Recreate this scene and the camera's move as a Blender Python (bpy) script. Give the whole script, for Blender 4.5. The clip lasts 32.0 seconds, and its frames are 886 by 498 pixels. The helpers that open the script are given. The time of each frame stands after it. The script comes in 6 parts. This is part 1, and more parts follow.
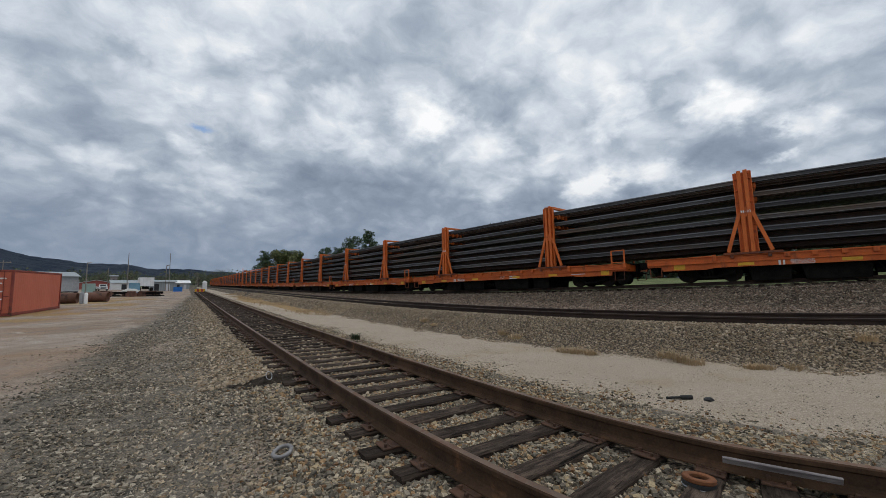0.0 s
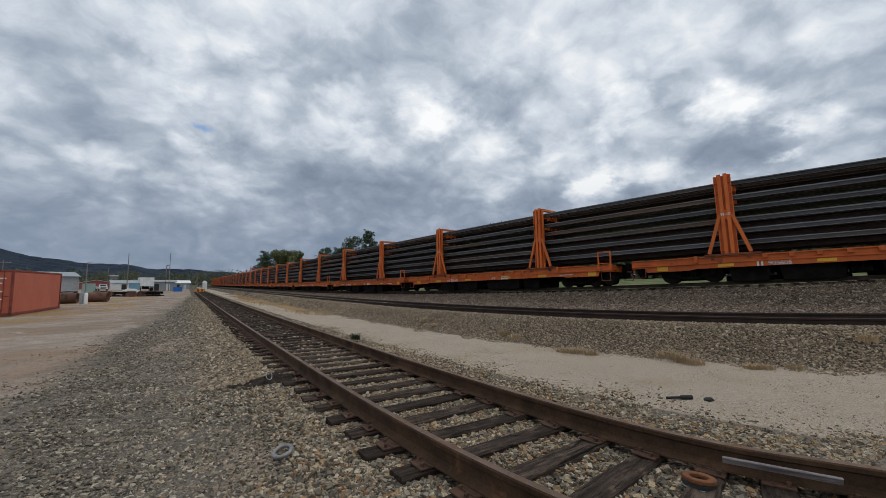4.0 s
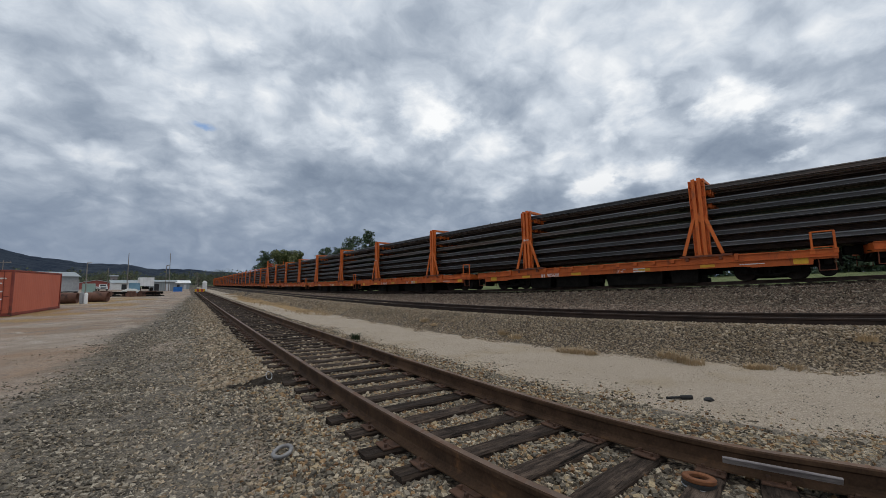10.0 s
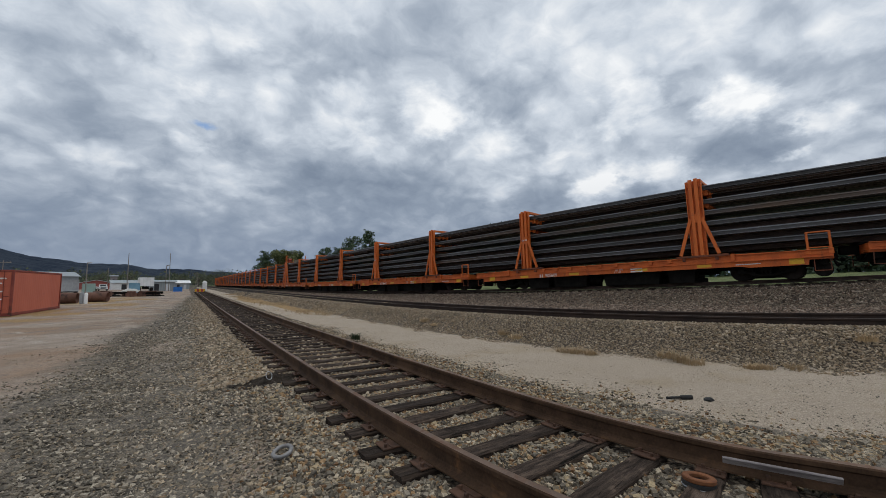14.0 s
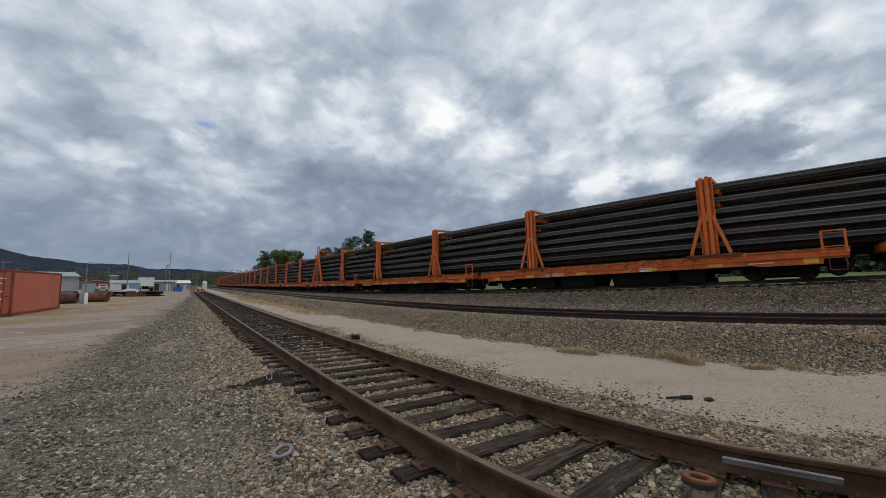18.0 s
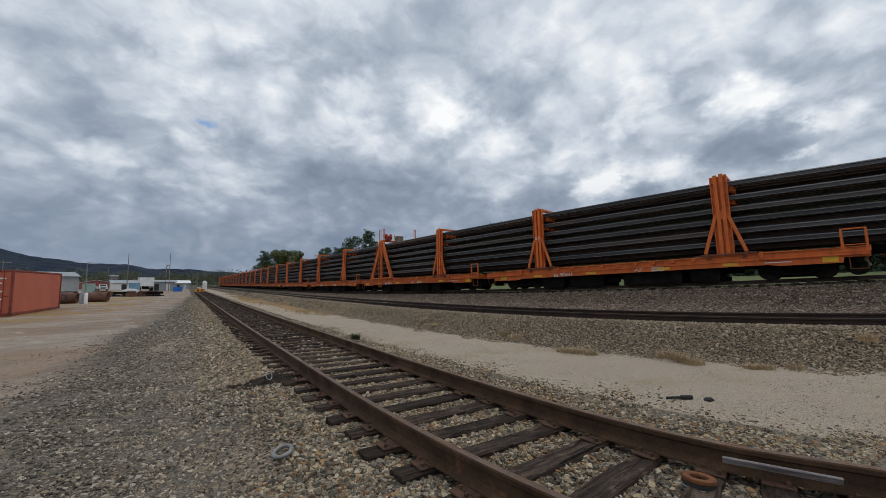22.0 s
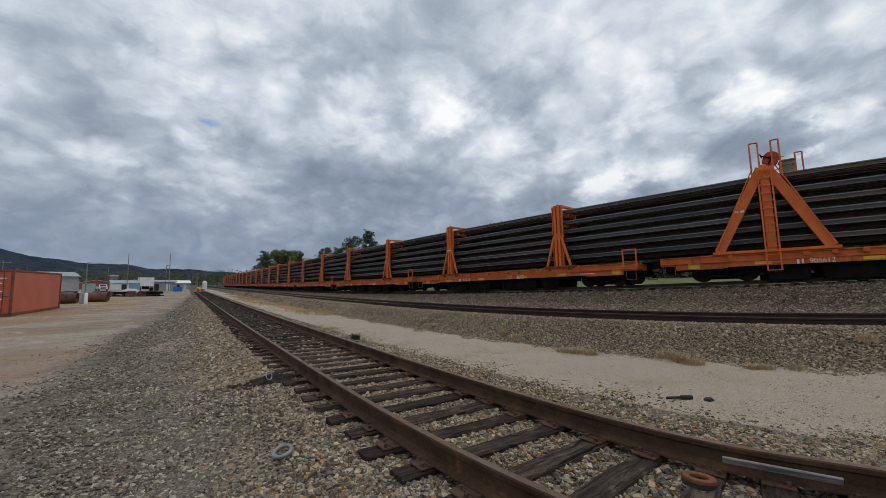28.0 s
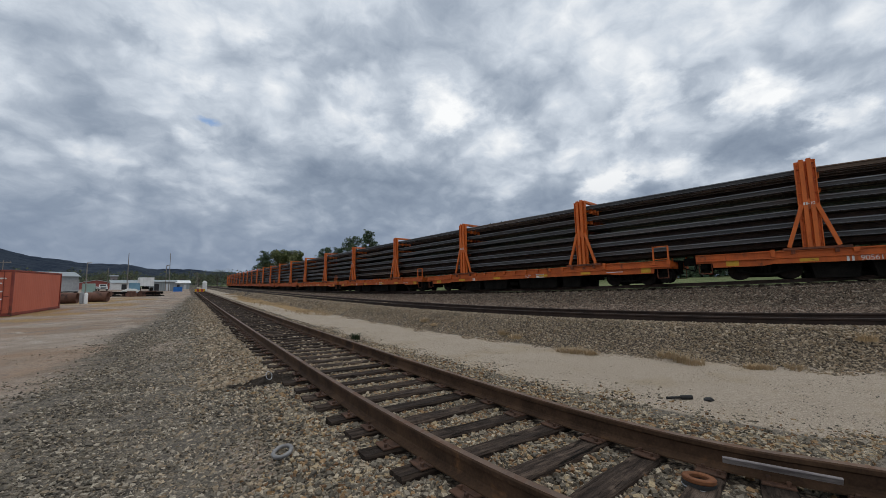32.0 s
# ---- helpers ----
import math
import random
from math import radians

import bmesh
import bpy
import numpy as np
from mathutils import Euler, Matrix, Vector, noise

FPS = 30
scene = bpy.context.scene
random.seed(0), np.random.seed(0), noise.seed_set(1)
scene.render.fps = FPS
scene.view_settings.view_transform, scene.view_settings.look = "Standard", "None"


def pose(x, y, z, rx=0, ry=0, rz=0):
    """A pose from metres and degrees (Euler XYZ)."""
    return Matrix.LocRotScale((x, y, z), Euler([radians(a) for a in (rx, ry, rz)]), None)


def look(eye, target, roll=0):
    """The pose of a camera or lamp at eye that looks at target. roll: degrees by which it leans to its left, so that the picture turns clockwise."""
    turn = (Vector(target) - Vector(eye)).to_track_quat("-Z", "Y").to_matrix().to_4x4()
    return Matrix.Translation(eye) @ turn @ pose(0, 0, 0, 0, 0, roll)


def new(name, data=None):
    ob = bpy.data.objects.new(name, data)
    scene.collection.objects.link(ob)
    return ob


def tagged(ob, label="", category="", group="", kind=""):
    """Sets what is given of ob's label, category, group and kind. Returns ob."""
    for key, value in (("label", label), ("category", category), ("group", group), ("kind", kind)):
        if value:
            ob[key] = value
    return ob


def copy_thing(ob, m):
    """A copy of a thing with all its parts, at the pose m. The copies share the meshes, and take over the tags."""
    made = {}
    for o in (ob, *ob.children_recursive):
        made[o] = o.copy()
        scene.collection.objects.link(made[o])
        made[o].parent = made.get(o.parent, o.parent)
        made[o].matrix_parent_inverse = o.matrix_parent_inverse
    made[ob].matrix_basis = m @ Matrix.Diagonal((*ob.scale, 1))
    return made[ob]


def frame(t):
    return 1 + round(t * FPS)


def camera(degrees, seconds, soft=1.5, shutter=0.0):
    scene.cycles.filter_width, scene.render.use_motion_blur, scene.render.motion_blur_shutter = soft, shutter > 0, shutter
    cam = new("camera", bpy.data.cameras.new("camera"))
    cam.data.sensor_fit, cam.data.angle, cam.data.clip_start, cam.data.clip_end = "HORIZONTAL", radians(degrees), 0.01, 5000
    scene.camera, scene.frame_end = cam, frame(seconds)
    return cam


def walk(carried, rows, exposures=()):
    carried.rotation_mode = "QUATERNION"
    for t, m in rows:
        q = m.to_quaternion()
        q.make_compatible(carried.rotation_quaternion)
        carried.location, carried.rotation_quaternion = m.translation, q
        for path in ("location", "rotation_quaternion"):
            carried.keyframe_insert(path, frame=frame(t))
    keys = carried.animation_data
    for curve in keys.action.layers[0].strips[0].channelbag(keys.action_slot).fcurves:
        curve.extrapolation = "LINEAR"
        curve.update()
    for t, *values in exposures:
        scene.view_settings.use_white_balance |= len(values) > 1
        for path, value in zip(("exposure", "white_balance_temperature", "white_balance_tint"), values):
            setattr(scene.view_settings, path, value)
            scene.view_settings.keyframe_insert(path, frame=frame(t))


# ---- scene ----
# ---------- camera: a still camera on a tripod beside the siding ----------
SECONDS = 32.0
EYE_Z = 1.548
cam = camera(96.8, SECONDS, soft=0.55)
YAW, PITCH, ROLL = radians(32.97), radians(5.073), -0.164
aim = Vector((math.sin(YAW) * math.cos(PITCH), math.cos(YAW) * math.cos(PITCH), math.sin(PITCH)))
eye = Vector((0.0, 0.0, EYE_Z))
still = look(eye, eye + aim, ROLL)
walk(cam, [(0.0, still), (SECONDS, still)], [(0.0, 0.0), (SECONDS, 0.0)])

# ---------- node helpers ----------


class Nodes:
    """Short ways to lay nodes in one tree."""

    def __init__(self, tree):
        self.t = tree
        tree.nodes.clear()

    def add(self, kind):
        return self.t.nodes.new(kind)

    def put(self, socket, value):
        if isinstance(value, bpy.types.NodeSocket):
            self.t.links.new(value, socket)
        elif isinstance(value, (tuple, list)) and len(value) == 3 and socket.type == "RGBA":
            socket.default_value = (*value, 1)
        else:
            socket.default_value = value

    def math(self, op, a, b=0.0, clamp=False):
        n = self.add("ShaderNodeMath")
        n.operation, n.use_clamp = op, clamp
        self.put(n.inputs[0], a)
        self.put(n.inputs[1], b)
        return n.outputs[0]

    def vmath(self, op, a, b=(0, 0, 0)):
        n = self.add("ShaderNodeVectorMath")
        n.operation = op
        self.put(n.inputs[0], a)
        self.put(n.inputs[1], b)
        return n.outputs["Value"] if op in ("LENGTH", "DOT_PRODUCT") else n.outputs["Vector"]

    def noise(self, vec, scale, detail=4, rough=0.55, distort=0.0, colour=False):
        n = self.add("ShaderNodeTexNoise")
        self.put(n.inputs["Vector"], vec)
        n.inputs["Scale"].default_value, n.inputs["Detail"].default_value = scale, detail
        n.inputs["Roughness"].default_value, n.inputs["Distortion"].default_value = rough, distort
        return n.outputs["Color" if colour else 0]

    def voronoi(self, vec, scale, feature="F1"):
        n = self.add("ShaderNodeTexVoronoi")
        n.feature = feature
        self.put(n.inputs["Vector"], vec)
        n.inputs["Scale"].default_value = scale
        return n

    def ramp(self, fac, stops):
        n = self.add("ShaderNodeValToRGB")
        self.put(n.inputs[0], fac)
        e = n.color_ramp.elements
        while len(e) < len(stops):
            e.new(0.5)
        for el, (p, c) in zip(e, stops):
            el.position = p
            el.color = (*c, 1) if isinstance(c, (tuple, list)) else (c, c, c, 1)
        return n.outputs[0]

    def span(self, v, a, b):
        n = self.add("ShaderNodeMapRange")
        n.clamp, n.interpolation_type = True, "SMOOTHSTEP"
        self.put(n.inputs[0], v)
        n.inputs[1].default_value, n.inputs[2].default_value = a, b
        return n.outputs[0]

    def mix(self, fac, a, b, blend="MIX"):
        n = self.add("ShaderNodeMix")
        n.data_type, n.blend_type = "RGBA", blend
        self.put(n.inputs[0], fac)
        self.put(n.inputs[6], a)
        self.put(n.inputs[7], b)
        return n.outputs[2]


# ---------- sky: an overcast deck of cloud over a pale blue sky ----------
SUN_UP, SUN_AZ = radians(52), radians(100)


# brighter towers and darker bellies of the deck: place, reach, strength
BRIGHT = [(1.185, 0.406, 0.085, 0.26), (1.008, 0.58, 0.084, 0.2), (1.056, 0.685, 0.06, 0.16), (0.59, 0.982, 0.108, 0.25), (0.668, 0.966, 0.082, 0.15), (1.367, 0.276, 0.07, 0.2), (1.266, 0.849, 0.096, 0.24), (1.358, 0.7, 0.107, 0.22), (1.273, 0.941, 0.07, 0.22), (0.377, 1.171, 0.096, 0.15), (0.361, 1.02, 0.064, 0.12), (0.002, 1.169, 0.059, 0.12), (-0.01, 1.383, 0.059, 0.13), (-0.056, 0.988, 0.077, 0.11), (0.062, 0.969, 0.06, 0.12), (-0.242, 1.485, 0.081, 0.1), (-0.091, 1.584, 0.079, 0.12), (0.106, 1.619, 0.11, 0.1), (1.473, 0.386, 0.034, 0.2), (1.02, 1.175, 0.08, 0.12), (0.847, 0.949, 0.09, 0.14), (-0.411, 1.529, 0.068, 0.08), (0.779, 0.477, 0.224, 0.06), (1.084, 0.882, 0.096, 0.1), (1.119, 0.15, 0.081, 0.08)]
DARK = [(1.292, 0.817, 0.035, 0.3), (1.398, 0.792, 0.061, 0.2), (0.267, 0.898, 0.068, 0.11), (0.355, 0.846, 0.074, 0.07), (-0.132, 1.079, 0.043, 0.1), (0.142, 1.012, 0.061, 0.06), (0.264, 1.014, 0.057, 0.08), (0.136, 1.392, 0.087, 0.12), (0.318, 1.501, 0.171, 0.12), (0.499, 1.464, 0.204, 0.13), (0.684, 1.394, 0.201, 0.15), (0.66, 1.695, 0.263, 0.13), (0.922, 0.857, 0.112, 0.12), (1.173, 1.096, 0.15, 0.15), (0.746, 0.824, 0.087, 0.12), (1.394, 0.448, 0.113, 0.21), (1.333, 0.373, 0.062, 0.16), (1.14, 0.522, 0.057, 0.1), (1.207, 0.211, 0.116, 0.10), (0.986, 0.477, 0.087, 0.06), (-0.405, 1.795, 0.163, 0.13), (-0.012, 1.858, 0.159, 0.11), (-0.239, 1.312, 0.111, 0.05), (1.312, 0.552, 0.089, 0.08), (1.042, 1.43, 0.199, 0.12)]


def cloud_colour(n, plane, shaped=False):
    """Colour of the cloud deck and its cover, from a place on the deck (in deck heights)."""
    far = n.vmath("LENGTH", plane)
    root = n.math("SQRT", n.math("ADD", n.math("MULTIPLY", far, far), 1.0))
    fold = n.math("DIVIDE", 1.0, n.math("ADD", n.math("MULTIPLY", root, 0.38), 1.0))
    flat_at = n.vmath("SCALE", plane)
    n.put(flat_at.node.inputs["Scale"], fold)

    def shifted(scale, detail, reach, more=(0, 0, 0)):
        w = n.vmath("SCALE", n.vmath("SUBTRACT", n.noise(n.vmath("ADD", flat_at, more), scale, detail, 0.6, colour=True), (0.5, 0.5, 0.5)))
        w.node.inputs["Scale"].default_value = reach
        return w

    warp = shifted(4.2, 3, 0.17)
    p = n.vmath("ADD", flat_at, warp)

    def heap(at):
        """Thickness of the deck: broad banks, rounded heaps on them, and torn edges."""
        lump = n.voronoi(at, 5.0, "SMOOTH_F1")
        lump.inputs["Smoothness"].default_value = 0.45
        lump2 = n.voronoi(at, 13.0, "SMOOTH_F1")
        lump2.inputs["Smoothness"].default_value = 0.4
        puff = n.math("ADD", n.math("MULTIPLY", lump.outputs["Distance"], -0.24), n.math("MULTIPLY", lump2.outputs["Distance"], -0.17))
        body = n.math("ADD", n.math("MULTIPLY", n.noise(at, 5.2, 6, 0.55), 0.26), n.math("MULTIPLY", n.noise(at, 16.0, 7, 0.64), 0.26))
        return n.math("ADD", body, puff)

    near = n.vmath("SCALE", p)
    near.node.inputs["Scale"].default_value = 1.022
    here = heap(p)
    lit = n.math("MULTIPLY", n.math("SUBTRACT", heap(near), here), 0.80)
    body = n.math("ADD", n.math("ADD", n.math("MULTIPLY", here, 0.80), lit), n.math("MULTIPLY", n.noise(p, 1.9, 3, 0.5), 0.20))
    body = n.math("ADD", body, 0.428)
    body = n.math("ADD", body, n.math("MULTIPLY", n.math("SUBTRACT", 1.30, n.vmath("LENGTH", flat_at)), 0.13))
    if shaped:
        soft = n.vmath("ADD", n.vmath("ADD", flat_at, shifted(9.0, 5, 0.13, (3, 1, 0))), shifted(30.0, 4, 0.05, (7, 2, 0)))
        for sign, spots in ((1, BRIGHT), (-1, DARK)):
            for x, y, r, k in spots:
                d = n.vmath("LENGTH", n.vmath("SUBTRACT", soft, (x, y, 0)))
                body = n.math("ADD", body, n.math("MULTIPLY", n.span(d, r * 1.35, r * 0.25), sign * k * (0.85 if sign > 0 else 0.70)))
    colour = n.ramp(body, [(0.30, (0.205, 0.255, 0.335)), (0.43, (0.295, 0.352, 0.437)), (0.53, (0.420, 0.480, 0.564)), (0.63, (0.605, 0.665, 0.742)), (0.80, (0.96, 0.975, 0.985))])
    hole = n.vmath("LENGTH", n.vmath("MULTIPLY", n.vmath("SUBTRACT", n.vmath("ADD", flat_at, shifted(30.0, 3, 0.04)), (0.023, 1.297, 0)), (1.0, 2.2, 0)))
    cover = n.span(hole, 0.002, 0.045)
    return colour, cover


world = bpy.data.worlds.new("sky")
scene.world = world
world.use_nodes = True
wn = Nodes(world.node_tree)
sky = wn.add("ShaderNodeTexSky")
sky.sky_type, sky.sun_disc, sky.sun_elevation, sky.sun_rotation = "NISHITA", False, SUN_UP, SUN_AZ
blue = wn.vmath("SCALE", sky.outputs[0])
blue.node.inputs["Scale"].default_value = 0.085
way = wn.add("ShaderNodeTexCoord").outputs["Generated"]
parts_xyz = wn.add("ShaderNodeSeparateXYZ")
wn.put(parts_xyz.inputs[0], way)
rise = wn.math("ADD", wn.math("MAXIMUM", parts_xyz.outputs[2], 0.0), 0.02)
flat = wn.add("ShaderNodeCombineXYZ")
wn.put(flat.inputs[0], wn.math("DIVIDE", parts_xyz.outputs[0], rise))
wn.put(flat.inputs[1], wn.math("DIVIDE", parts_xyz.outputs[1], rise))
deck_colour, deck_cover = cloud_colour(wn, flat.outputs[0])
veil = wn.mix(wn.span(parts_xyz.outputs[2], 0.10, 0.0), deck_colour, (0.36, 0.43, 0.53))
air = wn.mix(deck_cover, blue, veil)
back = wn.add("ShaderNodeBackground")
wn.put(back.inputs[0], air)
back.inputs[1].default_value = 1.0
wn.put(wn.add("ShaderNodeOutputWorld").inputs[0], back.outputs[0])

sun = new("sun", bpy.data.lights.new("sun", "SUN"))
sun.data.energy, sun.data.angle, sun.data.color = 0.9, radians(25), (1.0, 0.96, 0.90)
SUN_FROM = Vector((math.sin(SUN_AZ) * math.cos(SUN_UP), math.cos(SUN_AZ) * math.cos(SUN_UP), math.sin(SUN_UP)))
sun.matrix_world = look(SUN_FROM * 50, (0, 0, 0))

# ---------- materials ----------
def finish(n, colour, rough, metal=0.0, height=None, depth=0.01, strength=1.0, spec=0.5):
    b = n.add("ShaderNodeBsdfPrincipled")
    n.put(b.inputs["Base Color"], colour)
    n.put(b.inputs["Roughness"], rough)
    n.put(b.inputs["Metallic"], metal)
    b.inputs["Specular IOR Level"].default_value = spec
    if height is not None:
        bump = n.add("ShaderNodeBump")
        bump.inputs["Strength"].default_value, bump.inputs["Distance"].default_value = strength, depth
        n.put(bump.inputs["Height"], height)
        n.put(b.inputs["Normal"], bump.outputs[0])
    n.put(n.add("ShaderNodeOutputMaterial").inputs[0], b.outputs[0])


def fresh(name):
    m = bpy.data.materials.new(name)
    m.use_nodes = True
    return m, Nodes(m.node_tree)


def surface(name, low, high, scale=2.0, rough=0.7, metal=0.0, stain=None, stain_at=(0.55, 0.7), stain_scale=1.0, bump=0.004, grain=40.0, vary=0.25, stretch=(1, 1, 1), spec=0.4):
    """A worn surface: two tones at one scale, grain at a finer one, stains, and a shift from object to object."""
    m, n = fresh(name)
    at = n.add("ShaderNodeTexCoord").outputs["Object"]
    at = n.vmath("MULTIPLY", at, stretch)
    own = n.add("ShaderNodeObjectInfo").outputs["Random"]
    shift = n.add("ShaderNodeCombineXYZ")
    n.put(shift.inputs[0], n.math("MULTIPLY", own, 37.0))
    n.put(shift.inputs[1], n.math("MULTIPLY", own, 11.0))
    at = n.vmath("ADD", at, shift.outputs[0])
    a = n.noise(at, scale, 5, 0.6)
    g = n.noise(at, grain, 4, 0.65)
    both = n.math("ADD", n.math("MULTIPLY", a, 0.65), n.math("MULTIPLY", g, 0.35))
    colour = n.mix(n.span(both, 0.32, 0.68), low, high)
    if stain:
        s = n.noise(at, stain_scale, 6, 0.65, 0.4)
        colour = n.mix(n.span(s, *stain_at), colour, stain)
    tone = n.math("ADD", n.math("MULTIPLY", own, vary), 1.0 - vary / 2)
    k = n.vmath("SCALE", colour)
    n.put(k.node.inputs["Scale"], tone)
    finish(n, k, n.math("ADD", n.math("MULTIPLY", g, 0.25), rough - 0.12), metal, g, bump, 0.6, spec)
    return m


def stone_material(name, tones, grain=60.0, bump=0.004):
    """Loose stones: one tone per stone, with a mottled skin."""
    m, n = fresh(name)
    geo = n.add("ShaderNodeNewGeometry")
    pick = n.ramp(geo.outputs["Random Per Island"], [(i / (len(tones) - 1), c) for i, c in enumerate(tones)])
    pick.node.color_ramp.interpolation = "CONSTANT"
    g = n.noise(geo.outputs["Position"], grain, 5, 0.65)
    wide = n.noise(geo.outputs["Position"], 0.9, 3, 0.5)
    k = n.vmath("SCALE", pick)
    n.put(k.node.inputs["Scale"], n.math("ADD", n.math("MULTIPLY", g, 1.1), n.math("ADD", n.math("MULTIPLY", wide, 0.4), 0.06)))
    finish(n, k, 0.92, 0.0, g, bump, 0.8, 0.25)
    return m


ORANGE = surface("orange_paint", (0.54, 0.112, 0.018), (0.70, 0.160, 0.026), 1.2, 0.55, 0, (0.19, 0.055, 0.022), (0.58, 0.76), 1.3, 0.002, 30, 0.10)
SILL_ORANGE = surface("streaked_orange_sill", (0.44, 0.088, 0.015), (0.62, 0.132, 0.021), 1.4, 0.6, 0, (0.12, 0.038, 0.018), (0.56, 0.74), 1.6, 0.002, 26, 0.12, (1, 1.6, 0.5))
DARK_ORANGE = surface("grimy_orange_steel", (0.10, 0.035, 0.02), (0.26, 0.075, 0.03), 2.0, 0.75, 0, (0.05, 0.03, 0.02), (0.5, 0.66), 1.3, 0.003, 30, 0.1)
REEL_RED = surface("reel_red", (0.36, 0.05, 0.03), (0.48, 0.085, 0.05), 2.0, 0.5, 0, (0.15, 0.05, 0.03), (0.62, 0.72), 2.0)
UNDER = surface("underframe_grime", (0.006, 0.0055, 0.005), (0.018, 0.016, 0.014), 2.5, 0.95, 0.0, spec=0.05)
WHEEL = surface("wheel_steel", (0.010, 0.008, 0.007), (0.030, 0.023, 0.019), 3.0, 0.85, 0.0, spec=0.12)
# One rail steel in two painted tones: lit faces, then shaded faces.
LIT_RAIL = surface("bright_mill_head", (0.125, 0.130, 0.142), (0.25, 0.254, 0.265), 0.7, 0.48, 0.40, (0.16, 0.105, 0.070), (0.49, 0.70), 0.35, 0.002, 14, 0.4, (1, 0.15, 1))
SHADED_RAIL = surface("dark_mill_rail", (0.034, 0.033, 0.034), (0.092, 0.088, 0.088), 0.7, 0.60, 0.30, (0.105, 0.068, 0.046), (0.49, 0.70), 0.35, 0.002, 14, 0.45, (1, 0.15, 1))
# Rust brown, raised to carry the light caught by the rail feet.
BROWN_RAIL = surface("rust_bloomed_rail", (0.17, 0.122, 0.088), (0.42, 0.305, 0.215), 0.8, 0.7, 0.2, (0.03, 0.024, 0.02), (0.5, 0.7), 0.5, 0.002, 14, 0.5, (1, 0.15, 1))
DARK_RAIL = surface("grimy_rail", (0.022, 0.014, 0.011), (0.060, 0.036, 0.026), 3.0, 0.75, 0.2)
OLD_RAIL = surface("rusty_rail", (0.036, 0.021, 0.013), (0.098, 0.056, 0.033), 3.0, 0.85, 0.0, (0.16, 0.078, 0.036), (0.58, 0.74), 4.0, 0.003, 45, 0.1, spec=0.15)
RAIL_TOP = surface("worn_rail_head", (0.085, 0.052, 0.036), (0.185, 0.125, 0.09), 4.0, 0.6, 0.2, (0.12, 0.06, 0.032), (0.48, 0.62), 6.0, 0.001, 60, 0.1, spec=0.3)
RING_STEEL = surface("worn_ring_steel", (0.16, 0.155, 0.15), (0.30, 0.29, 0.285), 9.0, 0.6, 0.3, (0.12, 0.08, 0.06), (0.55, 0.7), 12.0)


def timber_material():
    """Old creosoted sleepers: dark tar, split grey grain along the length, brown wear and dust."""
    m, n = fresh("tarred_timber")
    at = n.add("ShaderNodeTexCoord").outputs["Object"]
    own = n.add("ShaderNodeObjectInfo").outputs["Random"]
    shift = n.add("ShaderNodeCombineXYZ")
    n.put(shift.inputs[0], n.math("MULTIPLY", own, 41.0))
    n.put(shift.inputs[2], n.math("MULTIPLY", own, 17.0))
    at = n.vmath("ADD", at, shift.outputs[0])
    grain = n.noise(n.vmath("MULTIPLY", at, (3.0, 30.0, 30.0)), 1.0, 7, 0.75, 0.6)
    splits = n.noise(n.vmath("MULTIPLY", at, (1.6, 15.0, 15.0)), 1.0, 5, 0.65, 1.2)
    worn = n.noise(at, 3.4, 6, 0.7)
    colour = n.mix(n.span(grain, 0.36, 0.70), (0.016, 0.0115, 0.009), (0.074, 0.053, 0.040))
    colour = n.mix(n.math("MULTIPLY", n.span(worn, 0.50, 0.68), 0.75), colour, n.mix(n.span(grain, 0.35, 0.65), (0.038, 0.024, 0.017), (0.150, 0.110, 0.084)))
    colour = n.mix(n.span(splits, 0.40, 0.33), colour, (0.006, 0.005, 0.004))
    tone = n.vmath("SCALE", colour)
    n.put(tone.node.inputs["Scale"], n.math("ADD", n.math("MULTIPLY", own, 0.75), 0.62))
    relief = n.math("ADD", n.math("MULTIPLY", grain, 0.5), n.math("MULTIPLY", n.span(splits, 0.33, 0.43), 0.9))
    finish(n, tone, 0.92, 0.0, relief, 0.014, 0.9, 0.15)
    return m


TIMBER = timber_material()
GREY_BOARD = surface("weathered_board", (0.12, 0.10, 0.10), (0.36, 0.325, 0.31), 4.0, 0.85, 0, None, bump=0.004, grain=40, stretch=(6, 0.5, 6))
PLATE_RUST = surface("rusty_plate", (0.050, 0.028, 0.019), (0.125, 0.062, 0.036), 9.0, 0.8, 0.15, (0.06, 0.03, 0.02), (0.55, 0.7), 8.0, 0.003, 70, 0.3)
CRATE = surface("weathered_tan_box", (0.20, 0.155, 0.10), (0.33, 0.26, 0.17), 3.0, 0.8, 0, (0.10, 0.07, 0.045), (0.55, 0.7), 3.0)
YELLOW = surface("reflective_yellow", (0.62, 0.33, 0.02), (0.74, 0.42, 0.03), 4.0, 0.4, 0, (0.30, 0.15, 0.03), (0.6, 0.75), 3.0)
WHITE_INK = surface("stencil_white", (0.62, 0.60, 0.56), (0.75, 0.73, 0.70), 6.0, 0.7)
CONTAINER_RED = surface("container_red", (0.43, 0.105, 0.060), (0.53, 0.145, 0.085), 0.5, 0.65, 0, (0.30, 0.10, 0.07), (0.58, 0.76), 0.8, 0.002, 20, 0.05)
CONTAINER_DARK = surface("container_frame", (0.16, 0.035, 0.028), (0.26, 0.06, 0.04), 1.5, 0.7, 0, (0.07, 0.03, 0.02), (0.55, 0.7), 2.0)
PIPE_RUST = surface("rusty_pipe", (0.085, 0.042, 0.030), (0.19, 0.095, 0.066), 0.8, 0.8, 0.1, (0.045, 0.026, 0.02), (0.52, 0.7), 1.1, 0.004, 25, 0.2)
